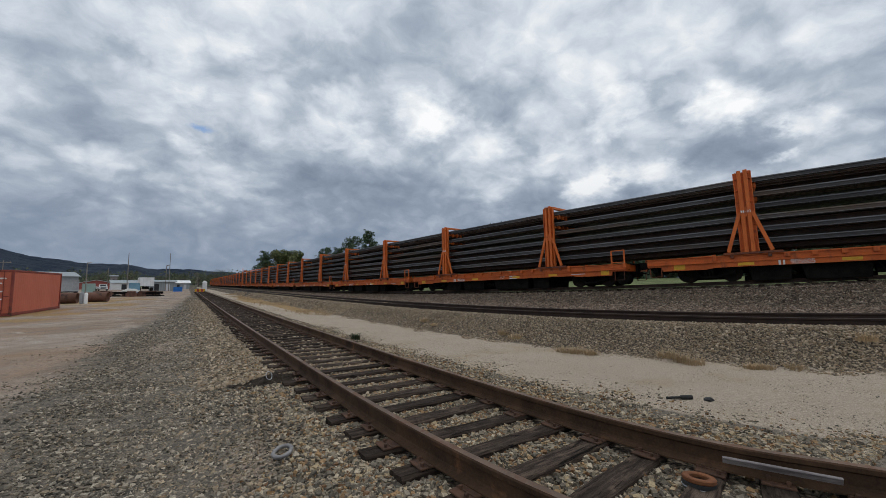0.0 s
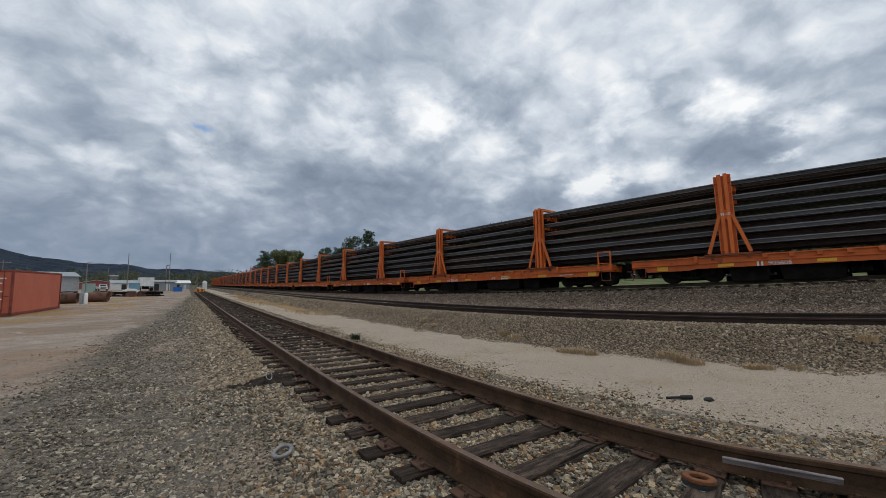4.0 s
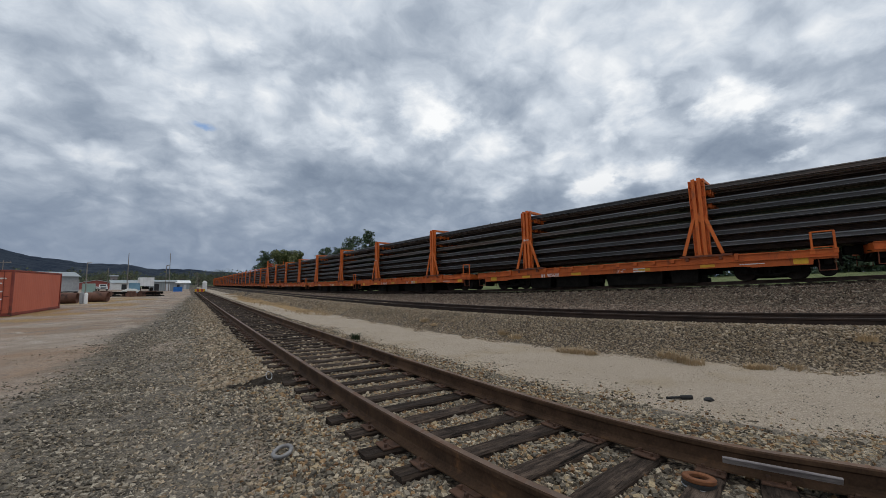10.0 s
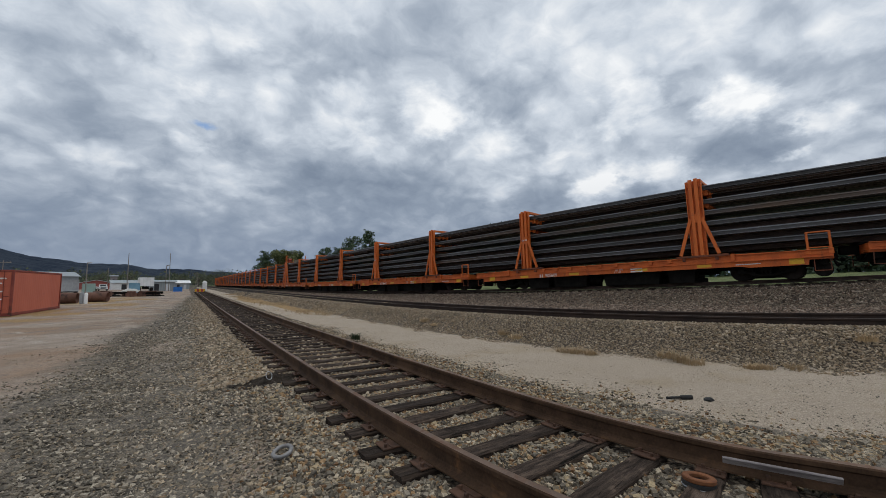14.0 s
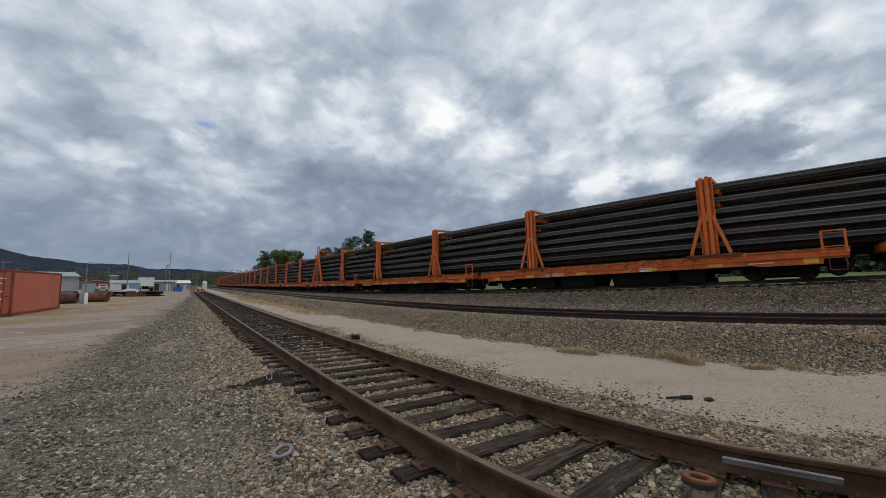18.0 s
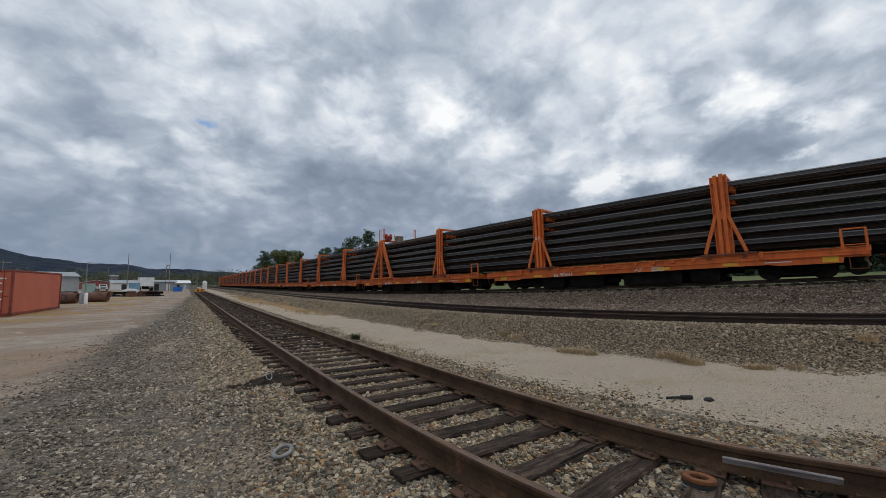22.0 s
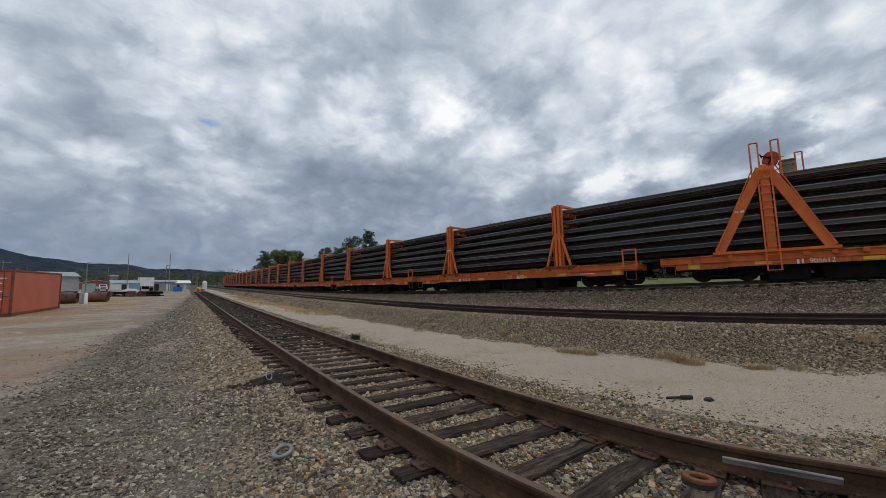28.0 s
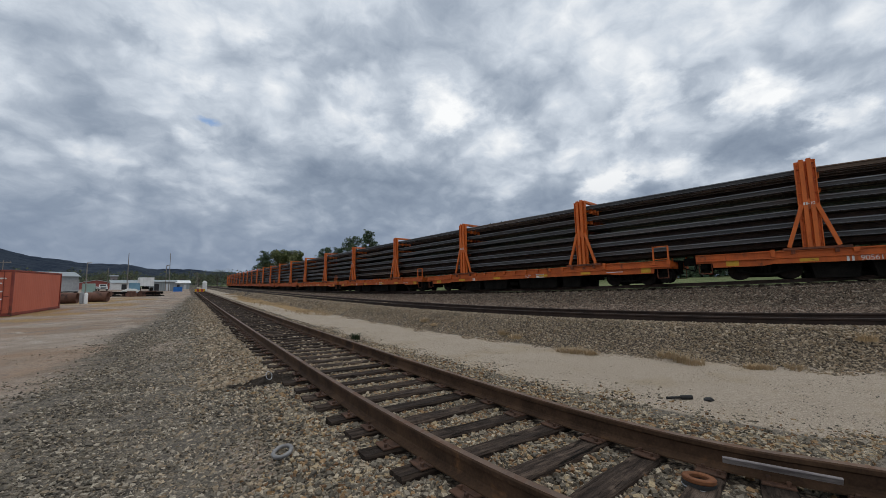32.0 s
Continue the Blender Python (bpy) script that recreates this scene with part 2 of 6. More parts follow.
BLACK = surface("black_rubber", (0.010, 0.010, 0.011), (0.030, 0.029, 0.028), 4.0, 0.8)
GREY_STEEL = surface("galvanised_grey", (0.30, 0.31, 0.32), (0.43, 0.44, 0.45), 1.5, 0.55, 0.2, (0.20, 0.17, 0.14), (0.62, 0.75), 1.0)
WHITE_PAINT = surface("white_paint", (0.66, 0.66, 0.65), (0.80, 0.80, 0.79), 1.0, 0.5, 0, (0.45, 0.42, 0.38), (0.66, 0.8), 0.7)
GREEN_PAINT = surface("pale_green_paint", (0.26, 0.37, 0.33), (0.34, 0.45, 0.41), 1.0, 0.6, 0, (0.2, 0.2, 0.17), (0.65, 0.78), 1.0)
BLUE_PAINT = surface("bright_blue_paint", (0.02, 0.14, 0.46), (0.035, 0.20, 0.58), 1.0, 0.5)
PALE_BLUE = surface("faded_blue_paint", (0.16, 0.33, 0.46), (0.25, 0.43, 0.55), 1.0, 0.6)
BRICK_RED = surface("red_metal_wall", (0.27, 0.075, 0.06), (0.36, 0.10, 0.08), 0.6, 0.7, stretch=(6, 6, 0.3))
ROOF_WHITE = surface("pale_metal_roof", (0.52, 0.54, 0.56), (0.66, 0.68, 0.70), 0.5, 0.45, 0.2)
WALL_GREY = surface("grey_metal_wall", (0.25, 0.28, 0.29), (0.34, 0.37, 0.38), 0.5, 0.6, stretch=(6, 6, 0.3))
DARK_GAP = surface("dark_opening", (0.015, 0.016, 0.018), (0.04, 0.04, 0.045), 1.0, 0.4)
POLE_WOOD = surface("weathered_pole", (0.17, 0.15, 0.13), (0.28, 0.25, 0.22), 2.0, 0.9, stretch=(8, 8, 0.5))
GLASS_DARK = surface("tinted_glass", (0.02, 0.025, 0.03), (0.04, 0.05, 0.055), 2.0, 0.12, 0, spec=0.6)
TARP = surface("dirty_white_tarp", (0.36, 0.35, 0.32), (0.58, 0.57, 0.53), 1.5, 0.8, bump=0.03, grain=5)
ASH = surface("black_cinder", (0.014, 0.011, 0.009), (0.062, 0.049, 0.038), 8.0, 0.98, bump=0.04, grain=60, spec=0.1)
RUST_BRIGHT = surface("fresh_rust", (0.12, 0.045, 0.018), (0.22, 0.085, 0.034), 9.0, 0.85, 0.1, (0.13, 0.055, 0.03), (0.58, 0.7), 9.0)
STRAW = surface("dry_grass", (0.36, 0.255, 0.14), (0.52, 0.39, 0.24), 3.0, 0.9, vary=0.3)
WEED = surface("weed_green", (0.020, 0.034, 0.014), (0.050, 0.070, 0.030), 5.0, 0.8)
BARK = surface("bark", (0.07, 0.055, 0.042), (0.14, 0.11, 0.085), 3.0, 0.95, bump=0.03, grain=12, stretch=(5, 5, 0.7))


def leaf_material(name, a, b):
    m, n = fresh(name)
    geo = n.add("ShaderNodeNewGeometry")
    tone = n.math("ADD", n.math("MULTIPLY", n.noise(geo.outputs["Position"], 0.35, 3), 0.6), n.math("MULTIPLY", geo.outputs["Random Per Island"], 0.4))
    finish(n, n.mix(n.span(tone, 0.3, 0.75), a, b), 0.75, spec=0.25)
    return m


LEAF = leaf_material("broad_leaf", (0.075, 0.102, 0.048), (0.250, 0.250, 0.105))
LEAF_DARK = leaf_material("pine_needle", (0.066, 0.104, 0.064), (0.150, 0.190, 0.112))
LEAF_FAR = leaf_material("far_wood_leaf", (0.070, 0.090, 0.060), (0.175, 0.175, 0.095))

BALLAST = stone_material("ballast_stone", [(0.257, 0.216, 0.160), (0.385, 0.319, 0.227), (0.144, 0.122, 0.092), (0.535, 0.446, 0.323), (0.364, 0.230, 0.118), (0.203, 0.174, 0.134), (0.460, 0.353, 0.214), (0.310, 0.265, 0.202), (0.214, 0.122, 0.063), (0.102, 0.086, 0.067), (0.289, 0.245, 0.185)])
GREY_CHIP = stone_material("grey_chipping", [(0.170, 0.148, 0.118), (0.270, 0.230, 0.176), (0.105, 0.092, 0.075), (0.360, 0.308, 0.238), (0.205, 0.170, 0.126), (0.500, 0.432, 0.335), (0.140, 0.121, 0.096), (0.290, 0.228, 0.158), (0.190, 0.166, 0.132)])
CLEAN_STONE = stone_material("bank_ballast", [(0.385, 0.302, 0.206), (0.280, 0.220, 0.155), (0.465, 0.370, 0.258), (0.350, 0.258, 0.165), (0.190, 0.152, 0.112), (0.540, 0.440, 0.320), (0.365, 0.290, 0.200), (0.310, 0.220, 0.138), (0.300, 0.248, 0.184)])
MAIN_STONE = stone_material("dusky_bank_ballast", [(0.225, 0.160, 0.116), (0.130, 0.096, 0.073), (0.325, 0.246, 0.185), (0.190, 0.128, 0.090), (0.085, 0.066, 0.052), (0.430, 0.342, 0.266), (0.230, 0.174, 0.131)])
# ---------- cloud deck that drifts slowly over the yard ----------
DECK = 350.0


def cloud_deck():
    m, n = fresh("cloud_deck")
    at = n.vmath("MULTIPLY", n.add("ShaderNodeTexCoord").outputs["Object"], (1 / DECK, 1 / DECK, 0))
    colour, cover = cloud_colour(n, at, True)
    far = n.span(n.vmath("LENGTH", at), 2.0, 9.0)
    colour = n.mix(n.math("MULTIPLY", far, 0.66), colour, (0.195, 0.25, 0.350))
    out = n.add("ShaderNodeEmission")
    n.put(out.inputs[0], n.mix(cover, (0.26, 0.39, 0.63), colour))
    n.put(n.add("ShaderNodeOutputMaterial").inputs[0], out.outputs[0])
    m.cycles.emission_sampling = "NONE"
    verts, faces = [], []
    rings = [260 * 1.13 ** i for i in range(25)]
    for d in rings:
        for j in range(41):
            a = radians(-40 + 145 * j / 40)
            verts.append((d * math.sin(a), d * math.cos(a), DECK - 330 * (d / rings[-1]) ** 2.2))
    for i in range(len(rings) - 1):
        for j in range(40):
            k = i * 41 + j
            faces.append((k, k + 1, k + 42, k + 41))
    me = bpy.data.meshes.new("backdrop_clouds")
    me.from_pydata(verts, [], faces)
    me.materials.append(m)
    return tagged(new("backdrop_clouds", me), "overcast deck of grey and white clouds", "sky", kind="structure")


clouds = cloud_deck()

# ---------- lines of the three tracks (plan, and height of the sleepers' tops) ----------


class Line:
    """A track's line: straight far off, bending away near the camera, with a light grade."""

    def __init__(self, x, bend, reach, z, grade, cut, side, fall=12.0):
        self.x, self.bend, self.reach, self.z, self.grade, self.cut = x, bend, reach, z, grade, cut
        ys = np.concatenate([np.arange(520.0, 60.0, -4.0), np.arange(60.0, 6.0, -0.25), np.arange(6.0, cut, -0.04)])
        xs, dx = x + bend * np.exp(-ys / reach), -bend / reach * np.exp(-ys / reach)
        n = np.hypot(1, dx)
        xs, ys = xs + side / n, ys - side * dx / n
        way = np.array([xs[-1] - xs[-2], ys[-1] - ys[-2]])
        way /= np.hypot(*way)
        run = np.arange(0.5, 280, 2.0)
        xs, ys = np.append(xs, xs[-1] + way[0] * run), np.append(ys, ys[-1] + way[1] * run)
        xs, ys = xs[::-1], ys[::-1]
        s = np.concatenate([[0], np.cumsum(np.hypot(np.diff(xs), np.diff(ys)))])
        self.s = s - np.interp(5.0, ys, s) + 5.0
        self.px, self.py = xs, ys
        self.pz = z + grade * np.exp(-np.maximum(ys, cut) / fall)

    def at(self, s):
        return Vector((np.interp(s, self.s, self.px), np.interp(s, self.s, self.py), np.interp(s, self.s, self.pz)))

    def heading(self, s):
        d = self.at(s + 0.4) - self.at(s - 0.4)
        return math.atan2(-d.x, d.y)

    def across(self, y):
        return np.interp(y, self.py, self.px)

    def height(self, y):
        return np.interp(y, self.py, self.pz)


RAIL_H = 0.18
siding = Line(1.688, 0.861, 1.085, 0.0, 0.185, 0.40, 0.7175)
loop = Line(8.264, 4.018, 4.217, 0.349, 0.426, 1.2, 0.7175)
main = Line(15.056, 9.304, 20.226, 0.265, 1.66, 2.0, 1.5, 26.0)
SIDING_END = 100.0


def smooth(a, b, v):
    k = np.clip((v - a) / (b - a), 0, 1)
    return k * k * (3 - 2 * k)


def ripple(x, y, size, seed=0.0):
    """Cheap smooth unevenness."""
    x, y = x / size + seed, y / size - seed
    return (np.sin(1.7 * x + 1.3 * np.sin(0.9 * y)) + np.sin(2.3 * y + 1.1 * np.sin(1.3 * x + 2.0)) + 0.6 * np.sin(3.9 * x - 3.1 * y)) / 2.6


def ground_z(x, y):
    """Height of the ground: lot, siding bed, path, ballast banks of the loop and the main line, field beyond."""
    x, y = np.asarray(x, float), np.asarray(y, float)
    a, b, c = siding.across(y), loop.across(y), main.across(y)
    za, zb, zc = siding.height(y) - 0.062, loop.height(y) + 0.02, main.height(y) - 0.045
    lot = -0.06 + 0.02 * ripple(x, y, 3.0)
    z = lot + (za - lot) * smooth(a - 2.4, a - 1.2, x)
    path = np.where(x > a + 1.3, za - 0.02 + 0.015 * ripple(x, y, 2.0, 3.0), z)
    z = np.where(x > a, path, z)
    z = z + (zb - z) * smooth(b - 2.7, b - 1.15, x)
    low = zb - 0.03
    z = np.where(x > b, zb + (low - zb) * smooth(b + 1.2, b + 2.0, x), z)
    shoulder = zc - 0.13 * smooth(c - 0.95, c - 1.35, x)
    z = np.where(x > b + 1.2, low + (shoulder - low) * smooth(c - 4.3, c - 1.4, x), z)
    field = 0.15 + 1.15 * np.exp(-np.maximum(y, 2) / 28) + 0.045 * np.clip(x - c - 5, 0, 45)
    z = np.where(x > c, zc + (field - zc) * smooth(c + 1.6, c + 4.5, x), z)
    return z


def ground_material():
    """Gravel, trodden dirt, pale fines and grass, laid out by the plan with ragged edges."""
    m, n = fresh("yard_ground")
    at = n.add("ShaderNodeNewGeometry").outputs["Position"]
    zone = n.add("ShaderNodeAttribute")
    zone.attribute_name = "zone"
    zone2 = n.add("ShaderNodeAttribute")
    zone2.attribute_name = "zone2"
    sep, sep2 = n.add("ShaderNodeSeparateColor"), n.add("ShaderNodeSeparateColor")
    n.put(sep.inputs[0], zone.outputs["Color"])
    n.put(sep2.inputs[0], zone2.outputs["Color"])
    ragged = n.math("SUBTRACT", n.noise(at, 1.6, 6, 0.65), 0.5)
    wide = n.noise(at, 0.35, 7, 0.68, 0.6)

    def edge(v, a=0.38, b=0.62):
        return n.span(n.math("ADD", v, n.math("MULTIPLY", ragged, 0.9)), a, b)

    cells = n.voronoi(at, 24.0)
    small = n.voronoi(at, 60.0)
    pebble = n.ramp(n.noise(cells.outputs["Color"], 3.0, 1), [(0.3, (0.11, 0.097, 0.082)), (0.5, (0.25, 0.21, 0.16)), (0.7, (0.43, 0.36, 0.27))])
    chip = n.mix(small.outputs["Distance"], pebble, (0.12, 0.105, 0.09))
    dirt = n.mix(n.span(wide, 0.38, 0.60), (0.30, 0.215, 0.155), (0.45, 0.375, 0.31))
    dirt = n.mix(n.math("MULTIPLY", n.span(n.noise(at, 0.16, 6, 0.66, 0.8), 0.50, 0.60), 0.8), dirt, (0.37, 0.245, 0.165))
    dirt = n.mix(n.math("MULTIPLY", n.span(n.noise(n.vmath("ADD", at, (31, 7, 0)), 0.30, 6, 0.7, 0.6), 0.54, 0.63), 0.75), dirt, (0.225, 0.20, 0.18))
    dirt = n.mix(n.math("MULTIPLY", n.span(n.noise(n.vmath("ADD", at, (5, 71, 0)), 0.55, 6, 0.7, 0.3), 0.58, 0.68), 0.7), dirt, (0.55, 0.49, 0.42))
    dirt = n.mix(n.span(n.noise(at, 9.0, 5, 0.75), 0.52, 0.72), dirt, (0.20, 0.155, 0.12))
    fines = n.mix(n.span(n.noise(at, 45.0, 5, 0.7), 0.3, 0.7), (0.325, 0.262, 0.196), (0.575, 0.482, 0.380))
    fines = n.mix(n.span(n.noise(at, 0.8, 4, 0.6), 0.5, 0.72), fines, (0.40, 0.32, 0.225))
    grass = n.mix(n.span(n.noise(at, 0.5, 4, 0.6), 0.4, 0.6), (0.115, 0.145, 0.058), (0.20, 0.225, 0.095))
    straw = n.mix(n.span(n.noise(at, 9.0, 4, 0.7), 0.35, 0.65), (0.29, 0.185, 0.085), (0.42, 0.285, 0.14))
    grit = n.mix(n.span(n.noise(at, 70.0, 4, 0.8), 0.44, 0.62), dirt, pebble)
    dirt = n.mix(n.math("MULTIPLY", n.span(n.noise(n.vmath("ADD", at, (3, 9, 0)), 0.45, 6, 0.7, 0.5), 0.36, 0.60), 0.75), dirt, grit)
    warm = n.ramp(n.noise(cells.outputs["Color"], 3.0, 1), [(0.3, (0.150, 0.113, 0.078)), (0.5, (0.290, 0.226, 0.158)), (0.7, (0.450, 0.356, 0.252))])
    # Shade between the pebbles, mixed in as a dark tone at cell rims.
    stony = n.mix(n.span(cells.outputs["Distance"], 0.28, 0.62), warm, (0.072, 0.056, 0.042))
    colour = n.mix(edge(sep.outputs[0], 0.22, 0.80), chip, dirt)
    colour = n.mix(edge(sep.outputs[1]), colour, fines)
    # Dark earth tone; along the main line it is painted shade.
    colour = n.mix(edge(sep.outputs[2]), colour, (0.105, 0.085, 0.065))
    colour = n.mix(edge(sep2.outputs[0]), colour, grass)
    colour = n.mix(edge(sep2.outputs[1]), colour, straw)
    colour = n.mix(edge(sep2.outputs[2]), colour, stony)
    speck = n.vmath("SCALE", colour)
    n.put(speck.node.inputs["Scale"], n.math("ADD", n.math("MULTIPLY", n.noise(at, 95.0, 5, 0.8), 2.5), -0.40))
    relief = n.math("ADD", n.math("MULTIPLY", cells.outputs["Distance"], 0.5), n.math("MULTIPLY", n.noise(at, 35.0, 5, 0.7), 0.8))
    finish(n, speck, 0.95, 0.0, relief, 0.03, 0.9, 0.2)
    return m


def make_ground():
    xs = np.concatenate([-np.geomspace(3000, 8, 46), np.arange(-7.5, 34, 0.24), np.geomspace(34.5, 3000, 44)])
    ys = np.concatenate([-np.geomspace(1500, 5, 24), np.arange(-4, 22, 0.24), np.arange(22, 110, 1.0), np.geomspace(112, 3200, 44)])
    X, Y = np.meshgrid(xs, ys)
    Z = ground_z(X, Y)
    near = (np.abs(X) < 30) & (Y < 60)
    Z = Z + np.where(near, 0.012 * ripple(X, Y, 0.45, 5.0), 0)
    w, h = len(xs), len(ys)
    verts = np.stack([X, Y, Z], -1).reshape(-1, 3)
    i = (np.arange(h - 1)[:, None] * w + np.arange(w - 1)[None, :]).reshape(-1)
    faces = np.stack([i, i + 1, i + w + 1, i + w], -1)
    me = bpy.data.meshes.new("ground")
    me.from_pydata(verts.tolist(), [], faces.tolist())
    a, b, c = siding.across(Y), loop.across(Y), main.across(Y)
    # open dirt lot beyond a tongue of grey chippings
    rim = np.interp(Y, [2, 7, 8.7, 11.2, 21.4, 51, 82, 130], [-1.5, -1.8, -1.9, -1.75, -1.2, 0.3, 1.0, 1.4])
    dirt = smooth(1.3, -1.6, X - rim + 0.45 * ripple(X, Y, 1.7, 1.0))
    dirt = np.maximum(dirt, 0.75 * smooth(1.3, 0.4, np.hypot((X + 0.45) / 0.55, (Y - 12.5) / 3.2)))
    dirt = np.maximum(dirt, 0.8 * smooth(0.55, 0.1, np.abs(X - (a - 1.75))) * smooth(5.0, 4.2, Y))
    fines = smooth(a + 1.45 + 0.8 * np.exp(-np.maximum(Y, 0.5) / 5), a + 2.05 + 0.8 * np.exp(-np.maximum(Y, 0.5) / 5), X) * smooth(b - 2.2, b - 2.8, X)
    fines = np.maximum(fines, 0.45 * smooth(-0.6, -2.0, X - rim) * smooth(9, 13, Y) * smooth(60, 40, Y) * (0.5 + 0.5 * ripple(X, Y, 2.6, 9.0)))
    # Shade under the train, put into the ground colour along the main line.
    under_train_shade = smooth(2.0, 1.5, np.abs(X - c)) * 0.6
    dark = np.maximum(under_train_shade, 0.55 * smooth(0.8, 0.2, np.abs(X + 1.35)) * smooth(9.0, 12.0, Y) * smooth(24, 16, Y))
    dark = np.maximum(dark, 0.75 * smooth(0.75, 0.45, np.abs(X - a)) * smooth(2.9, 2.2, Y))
    grass = smooth(c + 3.2, c + 5.0, X)
    grass = np.maximum(grass, smooth(-60, -90, X) * 0.8)
    grass = np.maximum(grass, smooth(240, 330, Y) * 0.9)
    straw = 0.85 * smooth(0.75, 0.2, np.abs(X - (b - 2.6)) - 0.5) * smooth(20, 26, Y) * smooth(80, 50, Y)
    straw = np.maximum(straw, 0.75 * smooth(5.0, 1.5, np.abs(X + 8.5)) * smooth(34, 40, Y) * smooth(75, 55, Y) * (0.6 + 0.4 * ripple(X, Y, 4.0)))
    straw = np.maximum(straw, 0.72 * smooth(0.15, 0.6, ripple(X, Y * 0.35, 2.4, 4.0)) * smooth(24, 30, Y) * smooth(90, 60, Y) * smooth(0.0, -2.5, X - rim))
    for px, py, rx, ry in ((-6.2, 25.6, 2.0, 1.6), (-5.6, 30.0, 2.2, 2.2), (-4.9, 41.5, 2.6, 5.0), (-3.6, 55.0, 2.2, 5.0), (-4.2, 33.0, 1.2, 1.8), (-6.5, 62.0, 3.0, 5.0)):
        straw = np.maximum(straw, 0.68 * smooth(1.3, 0.2, np.hypot((X - px) / rx, (Y - py) / ry) + 0.25 * ripple(X, Y, 1.1, px)))
    for px, py, rx, ry in ((5.7, 45.0, 1.3, 10.0), (6.5, 27.0, 0.6, 5.5)):
        straw = np.maximum(straw, smooth(1.15, 0.6, np.hypot((X - px) / rx, (Y - py) / ry) + 0.12 * ripple(X, Y, 0.9, px)))
    stony = np.maximum(smooth(2.0, 1.5, np.abs(X - a)), smooth(b - 2.7, b - 2.35, X) * smooth(c + 3.4, c + 2.6, X))
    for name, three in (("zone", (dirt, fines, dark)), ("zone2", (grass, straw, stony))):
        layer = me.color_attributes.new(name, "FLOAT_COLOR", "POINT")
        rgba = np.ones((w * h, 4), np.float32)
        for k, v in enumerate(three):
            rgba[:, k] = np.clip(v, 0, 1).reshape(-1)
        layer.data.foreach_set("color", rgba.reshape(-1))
    me.polygons.foreach_set("use_smooth", np.ones(len(faces), bool))
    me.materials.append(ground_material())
    return tagged(new("ground", me), "yard ground of gravel, pale dirt and dry grass", "ground", kind="structure")


make_ground()

# ---------- mesh helpers ----------


def mesh_object(name, bm, material, parent=None, label="", smooth_faces=False):
    me = bpy.data.meshes.new(name)
    bm.to_mesh(me)
    bm.free()
    for mt in material if isinstance(material, (list, tuple)) else [material]:
        me.materials.append(mt)
    if smooth_faces:
        me.polygons.foreach_set("use_smooth", np.ones(len(me.polygons), bool))
    ob = new(name, me)
    if parent:
        ob.parent = parent
    return tagged(ob, label)


def part(name, bm, material, parent, label=""):
    """Links a bmesh as one mesh under a thing or under a part."""
    return mesh_object(name, bm, material, parent, label)


def again(ob, parent, m):
    """Another piece on the same mesh, at its own pose."""
    o = new(ob.name.split(".")[0], ob.data)
    o.parent = parent
    o.matrix_basis = m
    if "label" in ob:
        o["label"] = ob["label"]
    return o


def empty(name, m=None):
    e = new(name)
    e.empty_display_size = 0.2
    if m is not None:
        e.matrix_basis = m
    return e


def box(bm, x0, x1, y0, y1, z0, z1, bevel=0.0, m=None):
    r = bmesh.ops.create_cube(bm, size=1.0)
    vs = r["verts"]
    bmesh.ops.scale(bm, vec=(x1 - x0, y1 - y0, z1 - z0), verts=vs)
    bmesh.ops.translate(bm, vec=((x0 + x1) / 2, (y0 + y1) / 2, (z0 + z1) / 2), verts=vs)
    if bevel:
        es = list({e for v in vs for e in v.link_edges})
        r = bmesh.ops.bevel(bm, geom=es, offset=bevel, segments=1, affect="EDGES")
        vs = list({v for f in r["faces"] for v in f.verts} | {v for v in vs if v.is_valid})
    if m is not None:
        bmesh.ops.transform(bm, matrix=m, verts=[v for v in vs if v.is_valid])
    return bm


def bar(bm, a, b, w, h, bevel=0.0):
    """A square bar from a to b."""
    a, b = Vector(a), Vector(b)
    d = b - a
    turn = d.to_track_quat("Y", "Z").to_matrix().to_4x4()
    return box(bm, -w / 2, w / 2, 0, d.length, -h / 2, h / 2, bevel, Matrix.Translation(a) @ turn)


def tube(bm, a, b, r, sides=12, r2=None, caps=True):
    a, b = Vector(a), Vector(b)
    d = b - a
    turn = d.to_track_quat("Z", "Y").to_matrix().to_4x4()
    bmesh.ops.create_cone(bm, cap_ends=caps, segments=sides, radius1=r, radius2=r if r2 is None else r2, depth=d.length, matrix=Matrix.Translation((a + b) / 2) @ turn)
    return bm


def ring(bm, r_in, r_out, h, sides=32, bevel=0.004, m=None):
    """A flat ring with rounded rims."""
    prof = [(r_in, bevel), (r_in, h - bevel), (r_in + bevel, h), (r_out - bevel, h), (r_out, h - bevel), (r_out, bevel), (r_out - bevel, 0), (r_in + bevel, 0)]
    rows = []
    for i in range(sides):
        a = 2 * math.pi * i / sides
        rows.append([bm.verts.new((q * math.cos(a), q * math.sin(a), z)) for q, z in prof])
    for i in range(sides):
        for j in range(8):
            bm.faces.new((rows[i][j], rows[(i + 1) % sides][j], rows[(i + 1) % sides][(j + 1) % 8], rows[i][(j + 1) % 8]))
    bmesh.ops.recalc_face_normals(bm, faces=bm.faces)
    if m is not None:
        bmesh.ops.transform(bm, matrix=m, verts=[v for row in rows for v in row])
    return bm


